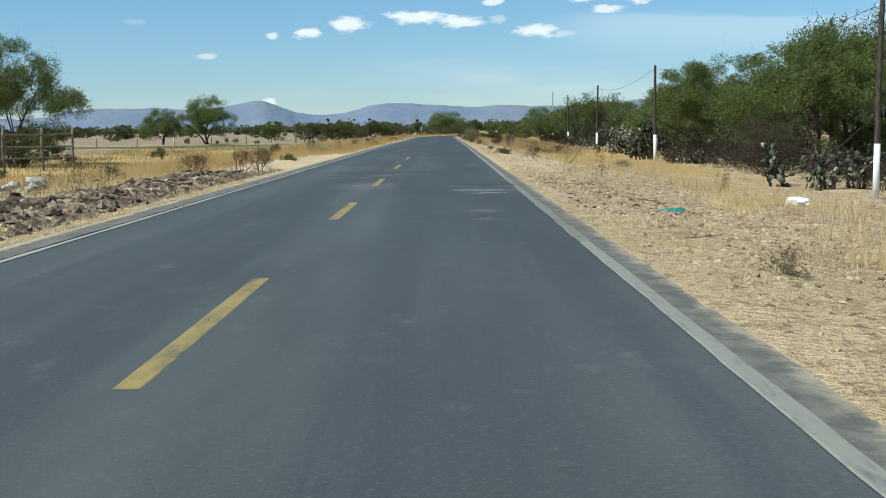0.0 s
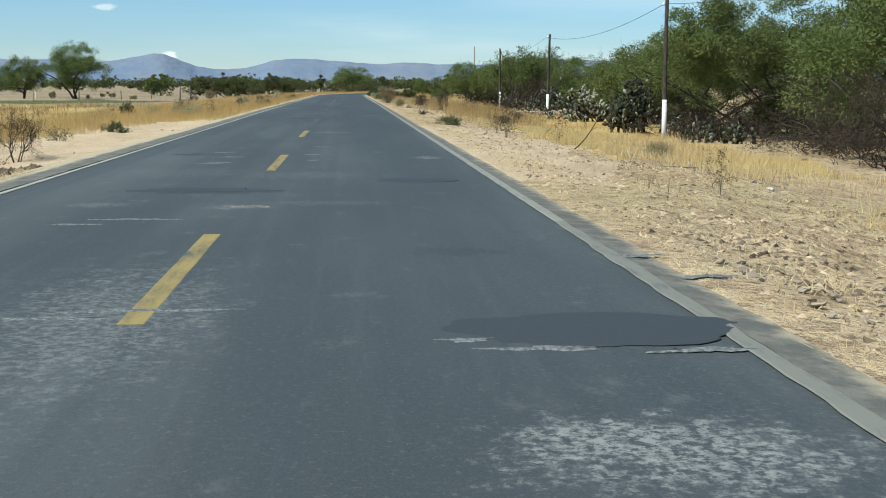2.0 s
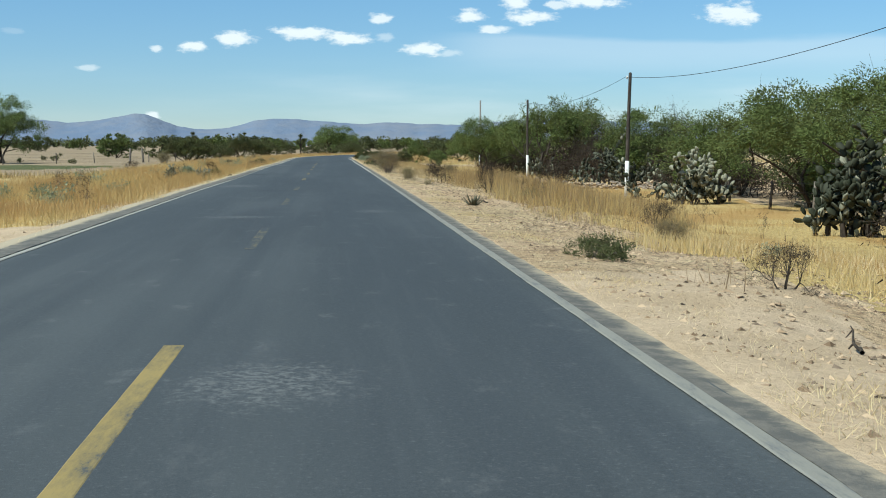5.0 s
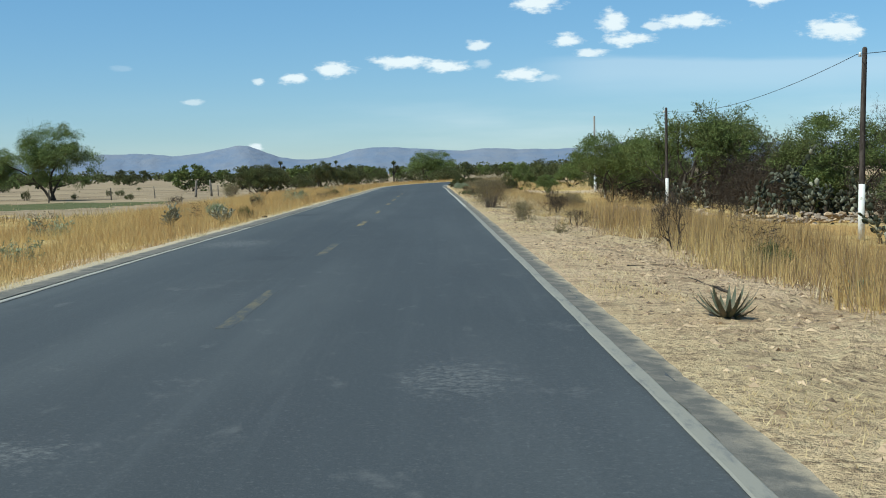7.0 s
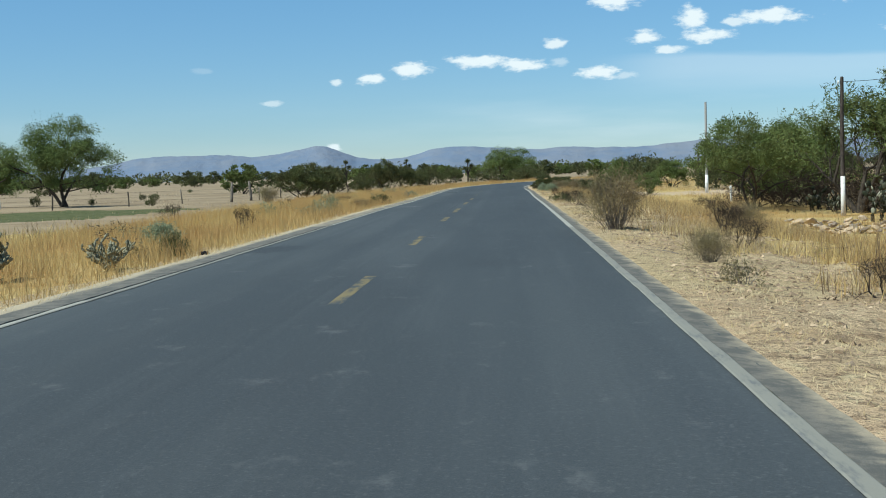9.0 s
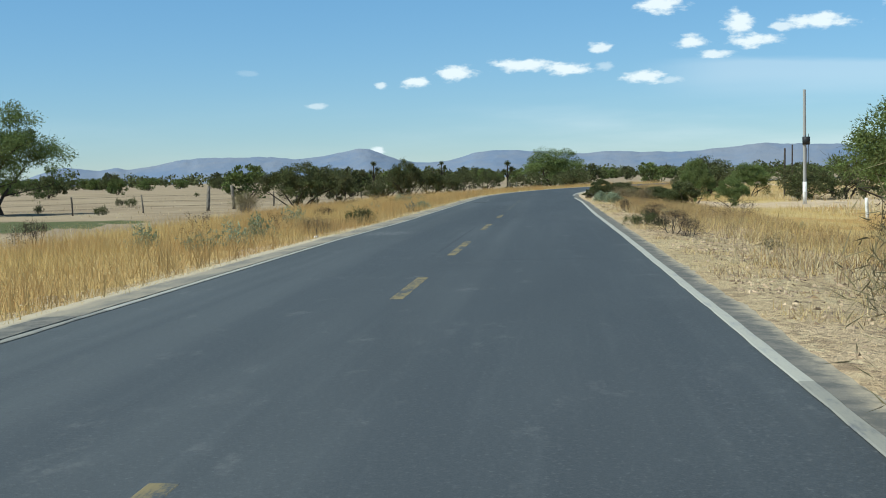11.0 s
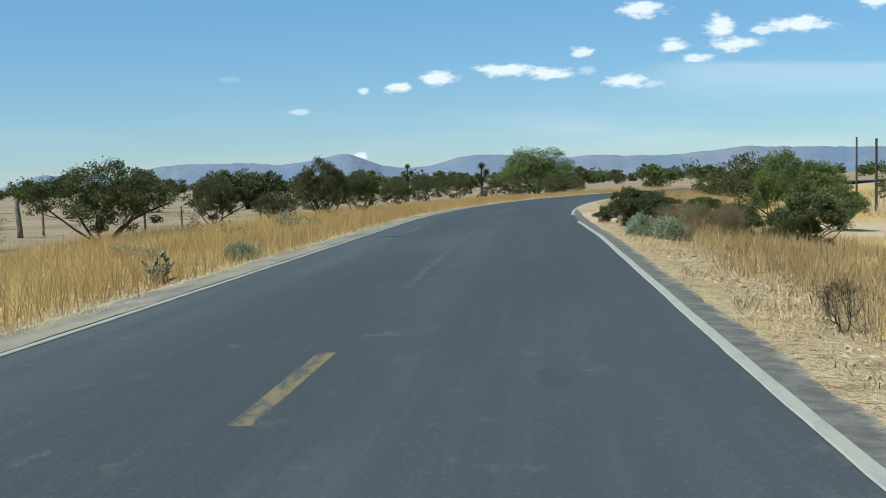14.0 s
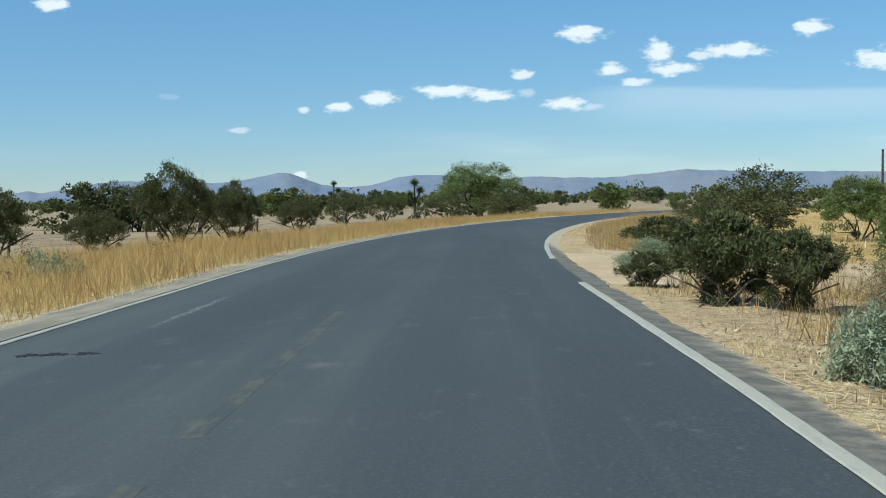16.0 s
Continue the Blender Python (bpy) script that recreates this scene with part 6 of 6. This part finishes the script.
# ---- stones, rubble, litter ----
def rock_mesh(seed, flat, mat):
    r = np.random.default_rng(seed)
    bm = bmesh.new()
    bmesh.ops.create_icosphere(bm, subdivisions=1, radius=0.5)
    sc = r.uniform(0.7, 1.2, 3)
    for v in bm.verts:
        k = 1 + r.uniform(-0.25, 0.22)
        v.co = Vector((v.co.x * sc[0] * k, v.co.y * sc[1] * k, v.co.z * sc[2] * flat * k))
    return bm_mesh("stone", bm, mat)


SLABS = [rock_mesh(i, 0.32, STONE) for i in range(4)] + [rock_mesh(i + 4, 0.4, CLOD) for i in range(2)]
DARK = [rock_mesh(i + 8, 0.45, BROKEN) for i in range(2)]


PLATES = [rock_mesh(i + 30, 0.15, PLATE) for i in range(5)] + SLABS[:1]


def heap(name, label, category, seed, count, place, size, meshes, group="", lift=0.25):
    """Stones lying on the land, each an object under one heap."""
    r = np.random.default_rng(seed)
    x0, y0 = place(0.5, 0.5)
    root = thing(name, pose(x0, y0, on_land(x0, y0)), label, category, group)
    inv = root.matrix_basis.inverted()
    for _ in range(count):
        x, y = place(r.uniform(), r.uniform())
        s = size * r.uniform(0.45, 1.35)
        ob = part("stone", meshes[int(r.integers(0, len(meshes)))], root)
        ob.matrix_basis = inv @ pose(x, y, on_land(x, y) + s * r.uniform(0.02, lift), r.normal() * 16, r.normal() * 16, r.uniform(0, 360)) @ Matrix.Scale(s, 4)


heap("rubble_bank", "low bank of dark broken earth and stone slabs", "rubble", 5, 290, lambda a, b: (-4.15 - 2.6 * b - 0.3 * a, 17 + 32 * a), 0.27, PLATES, "rubble banks")
heap("rubble_heap", "heap of dumped stones and cut branches", "rubble", 6, 170, lambda a, b: (13.2 + 5.5 * a, 117.0 + 3.0 * b), 0.33, SLABS, "rubble banks", 0.8)
heap("rubble_heap", "heap of grey stones by the pole", "rubble", 7, 140, lambda a, b: (10.4 + 4.4 * a, 126 + 4 * b), 0.30, SLABS, "rubble banks", 0.7)
heap("stone_pile", "small pile of pale field stones", "stones", 8, 22, lambda a, b: (-11.4 + 1.8 * a, 42.4 + 1.6 * b), 0.34, [rock_mesh(20, 0.8, PALE_STONE), rock_mesh(21, 0.7, PALE_STONE)], "", 0.9)
heap("scattered_stones", "loose pale stones scattered on the verge", "stones", 9, 60, lambda a, b: (7.5 + 6.5 * b, 20 + 60 * a), 0.2, [rock_mesh(22, 0.6, PALE_STONE)] + SLABS[:2], "", 0.1)
heap("asphalt_crumbs", "broken asphalt lumps at the road's edge", "rubble", 10, 130, lambda a, b: (3.75 + 1.3 * b * b, 26 + 12 * a), 0.085, DARK[:1] + SLABS[:4], "", 0.2)


def scatter(name, seed, count, u_range, y_range, size, mat, label, dens):
    """Many small lumps, joined."""
    r = np.random.default_rng(seed)
    u, y = r.uniform(*u_range, count), r.uniform(*y_range, count)
    keep = r.uniform(0, 1, count) < dens(u, y)
    u, y = u[keep], y[keep]
    n = len(u)
    base = np.array([(1, 0, -0.3), (0, 1, -0.3), (-1, 0, -0.3), (0, -1, -0.3), (0, 0, 0.75)], float)
    fc = np.array([(0, 1, 4), (1, 2, 4), (2, 3, 4), (3, 0, 4)])
    s = size * r.uniform(0.35, 1.25, n) ** 1.5
    a = r.uniform(0, 2 * np.pi, n)
    b = (base[None] * r.uniform(0.5, 1.3, (n, 5, 1)) + r.normal(size=(n, 5, 3)) * np.array([0.28, 0.28, 0.1])) * s[:, None, None]
    ca, sa = np.cos(a)[:, None], np.sin(a)[:, None]
    x2, y2 = b[:, :, 0] * ca * 1.4 - b[:, :, 1] * sa, b[:, :, 0] * sa * 1.4 + b[:, :, 1] * ca
    z = land(u, y)
    V = np.stack([x2 + u[:, None], y2 + y[:, None], b[:, :, 2] * 0.7 + z[:, None] + s[:, None] * 0.12], 2).reshape(-1, 3)
    F = (np.arange(n)[:, None, None] * 5 + fc[None]).reshape(-1, 3)
    return tagged(new(name, mesh_of(name, V, F, [mat])), label, "debris", kind="stuff")


scatter("earth_clods", 31, 46000, (3.6, 7.6), (9, 172), 0.03, CLOD, "small clods of dry earth on the verge", lambda u, y: np.where((y > 50) & (y < 74) & (u < 6.3), 0.4, 0.25 + 0.75 * patchy(u, y, 0.8, 1.5, -0.3, 0.6)))
scatter("earth_clods", 36, 9000, (3.9, 9.0), (9, 175), 0.036, CLOD, "flat lumps of dry earth on the verge", lambda u, y: np.where((y > 50) & (y < 74) & (u < 6.3), 0.12, 0.15 + 0.85 * patchy(u, y, 1.1, 2.5, -0.2, 0.5)))
scatter("earth_clods", 32, 4000, (-7.5, -3.8), (8, 80), 0.055, CLOD, "small clods of dry earth on the verge", lambda u, y: np.where(y > 50, 0.04, 0.6))
scatter("mud_plates", 34, 6500, (-6.6, -3.85), (14, 50), 0.10, PLATE, "broken plates of dried dark mud", lambda u, y: 0.35 + 0.65 * patchy(u, y, 1.2, 0.4, -0.4, 0.3))
scatter("gravel_spill", 35, 1500, (3.6, 5.6), (27, 40), 0.034, PLATE, "dark broken gravel beside the worn edge", lambda u, y: np.clip(1.2 - np.abs(u - 4.4 - 0.10 * (38 - y)) / 0.7, 0, 1))
scatter("dark_twigs", 33, 7000, (3.75, 8.5), (6, 178), 0.026, PLATE, "dark bits of twig and bark on soil", lambda u, y: 0.7 + 0 * u)

# leaning dry branch, fallen sticks
for x, y, L, rz, ry, lab in ((6.5, 58.6, 1.5, 20, 55, "bare branch leaning out of the grass"), (5.1, 86.2, 1.1, 100, 88, "fallen stick on bare soil"), (4.9, 63.4, 0.7, 70, 89, "fallen stick on bare soil")):
    r = np.random.default_rng(int(x * 10))
    segs, p, d = [], np.array((0, 0, 0.0)), np.array((0, 0, 1.0))
    for i in range(6):
        q = p + d * L / 6
        segs.append((p, q, 0.018 * (1 - i / 8), 0.018 * (1 - (i + 1) / 8)))
        if i in (2, 4):
            segs.append((q, q + d * L / 7 + np.array((0.12, 0.05, 0)), 0.008, 0.003))
        p, d = q, d + r.normal(size=3) * 0.12
        d /= np.linalg.norm(d)
    V, F = tubes(segs, 6)
    ob = new("dry_branch", mesh_of("dry_branch", V, F, [BARK], smooth=True))
    ob.matrix_basis = pose(x, y, on_land(x, y) + 0.02, 0, ry, rz)
    tagged(ob, lab, "branch", "dry branches")


def stick_mesh(seed, L):
    r = np.random.default_rng(seed)
    segs, p, d = [], np.array((0, 0, 0.0)), np.array((1.0, 0, 0))
    for i in range(7):
        q = p + d * L / 7
        segs.append((p, q, 0.013 * (1 - i / 9), 0.013 * (1 - (i + 1) / 9)))
        if i in (2, 3, 5):
            segs.append((q, q + (d + np.array((0, r.uniform(-1, 1), 0.15))) * L / 6, 0.007, 0.003))
        p, d = q, d + np.array((0, r.normal() * 0.2, 0))
        d /= np.linalg.norm(d)
    V, F = tubes(segs, 5)
    return mesh_of("fallen_stick", V, F, [BARK if seed % 2 else BARK_GREY], smooth=True)


STICKS = [stick_mesh(i, 0.9) for i in range(5)]
rs = np.random.default_rng(91)
for i in range(44):
    x, y = rs.uniform(4.2, 8.5), rs.uniform(14, 152)
    ob = new("fallen_stick", STICKS[i % 5])
    ob.matrix_basis = pose(x, y, on_land(x, y) + 0.015, 0, rs.normal() * 2, rs.uniform(0, 360)) @ Matrix.Scale(rs.uniform(0.4, 1.3), 4)
    tagged(ob, "thin dry stick lying on bare soil", "branch", "dry branches")


def crumpled(name, x, y, size, mat, label, seed, flat=0.5):
    r = np.random.default_rng(seed)
    bm = bmesh.new()
    bmesh.ops.create_icosphere(bm, subdivisions=3, radius=0.5)
    for v in bm.verts:
        k = 1 + 0.35 * noise.noise(v.co * 4 + Vector((seed, 0, 0))) + 0.2 * noise.noise(v.co * 11)
        v.co = Vector((v.co.x * k * 1.3, v.co.y * k * 0.8, max(v.co.z * k * flat, -0.12)))
    ob = new(name, bm_mesh(name, bm, mat))
    ob.matrix_basis = pose(x, y, on_land(x, y) + size * 0.1, 0, 0, seed * 40) @ Matrix.Scale(size, 4)
    tagged(ob, label, "litter", "litter")


crumpled("plastic_bag", 9.0, 34.6, 0.5, BAG, "crumpled white plastic bag in dry grass", 3)
crumpled("plastic_scrap", 5.2, 28.4, 0.34, GREEN_PLASTIC, "crumpled green plastic scrap on soil", 5, 0.35)
crumpled("tyre_scrap", -3.55, 112.0, 0.18, RUBBER, "small black scrap of tyre on the dusty edge", 6, 0.6)
crumpled("plastic_bottle_scrap", -3.9, 139.0, 0.14, BAG, "small white scrap of litter in the verge", 2)


# ---- road damage ----
def blotch(name, cx, cy, w, l, mat, label, seed, z=0.004, points=40, rag=0.28, category="road damage"):
    """A thin ragged patch lying on the asphalt."""
    r = np.random.default_rng(seed)
    ph = r.uniform(0, 6, 6)
    ring = []
    for i in range(points):
        a = 2 * math.pi * i / points
        k = 1 + rag * (0.5 * math.sin(3 * a + ph[0]) + 0.4 * math.sin(5 * a + ph[1]) + 0.3 * math.sin(9 * a + ph[2]) + 0.4 * r.uniform(-1, 1))
        ring.append((cx + math.cos(a) * w / 2 * k, cy + math.sin(a) * l / 2 * k))
    V = [(cx, cy, z + 0.001)] + [(x, y, z) for x, y in ring] + [(cx + (x - cx) * (1 + 0.02 / w), cy + (y - cy) * (1 + 0.02 / l), -0.001) for x, y in ring]
    F = []
    for i in range(points):
        j = (i + 1) % points
        F.append((0, 1 + i, 1 + j))
        F.append((1 + i, 1 + points + i, 1 + points + j))
        F.append((1 + i, 1 + points + j, 1 + j))
    return tagged(new(name, mesh_of(name, V, F, [mat])), label, category, "road patches", "structure")


blotch("tar_patch", 2.40, 35.55, 1.5, 0.85, TAR, "smooth dark oval tar patch on asphalt", 31, 0.003, 60, rag=0.10)
blotch("tar_patch", 2.02, 45.45, 1.0, 0.8, TAR, "smooth dark tar patch on asphalt", 32, 0.003, 60, rag=0.14)
blotch("tar_patch", -0.62, 44.1, 1.6, 0.55, TAR, "long dark tar patch across the lane", 33, 0.003, 60, rag=0.22)
for i, (cx, cy, w) in enumerate(((2.05, 35.08, 0.5), (2.85, 35.0, 0.42), (1.72, 35.3, 0.2), (0.0, 36.2, 0.8), (-0.45, 36.0, 0.5), (3.25, 38.2, 0.35), (3.5, 37.2, 0.3), (-0.85, 40.9, 0.6), (-1.3, 40.5, 0.4))):
    blotch("scuff_mark", cx, cy, w, 0.07, SCRAPE, "thin pale broken rim on asphalt", 80 + i, 0.004, 30, rag=0.6)
blotch("pothole", 2.40, 32.3, 0.66, 0.46, GRAVEL, "shallow pothole with a pale gravel floor", 1, 0.0015, 60, rag=0.3)
blotch("pothole", 0.12, 42.05, 0.4, 0.22, GRAVEL, "small pothole with a pale gravel floor", 7, 0.0015, 40, rag=0.3)
for i, (cx, w) in enumerate(((-2.11, 0.13), (-1.92, 0.2), (-1.67, 0.16))):
    blotch("tar_mark", cx, 170.5 + 0.03 * i, w, 0.16, BLACK_TAR, "thin black tar mark on asphalt", 18 + i, rag=0.5)
for i, (cx, cy, w) in enumerate(((-1.16, 52.3, 0.28), (-0.89, 50.9, 0.36), (-1.06, 49.1, 0.34), (-1.0, 49.4, 0.22), (0.60, 54.35, 0.35), (0.50, 51.6, 0.28), (0.54, 49.9, 0.2), (2.5, 50.75, 0.3), (-0.87, 49.38, 0.2))):
    blotch("scuff_mark", cx, cy, w, 0.16, SCRAPE, "pale scraped mark on asphalt", 60 + i, 0.0012, 30, rag=0.55)
heap("asphalt_lumps", "black lumps of loose asphalt on the road", "rubble", 12, 4, lambda a, b: (2.0 + 0.35 * a, 44.1 + 0.2 * b), 0.12, DARK, "", 0.5)
heap("pothole_rim", "broken dark asphalt lumps round a small pothole", "rubble", 14, 6, lambda a, b: (-0.03 + 0.34 * a, 42.0 + 0.12 * b), 0.06, DARK, "", 0.4)
heap("pothole_rim", "broken dark asphalt lumps round a pothole", "rubble", 13, 16, lambda a, b: (2.1 + 0.62 * a, 32.05 + (0.0 if b < 0.5 else 0.42)), 0.08, DARK, "", 0.5)
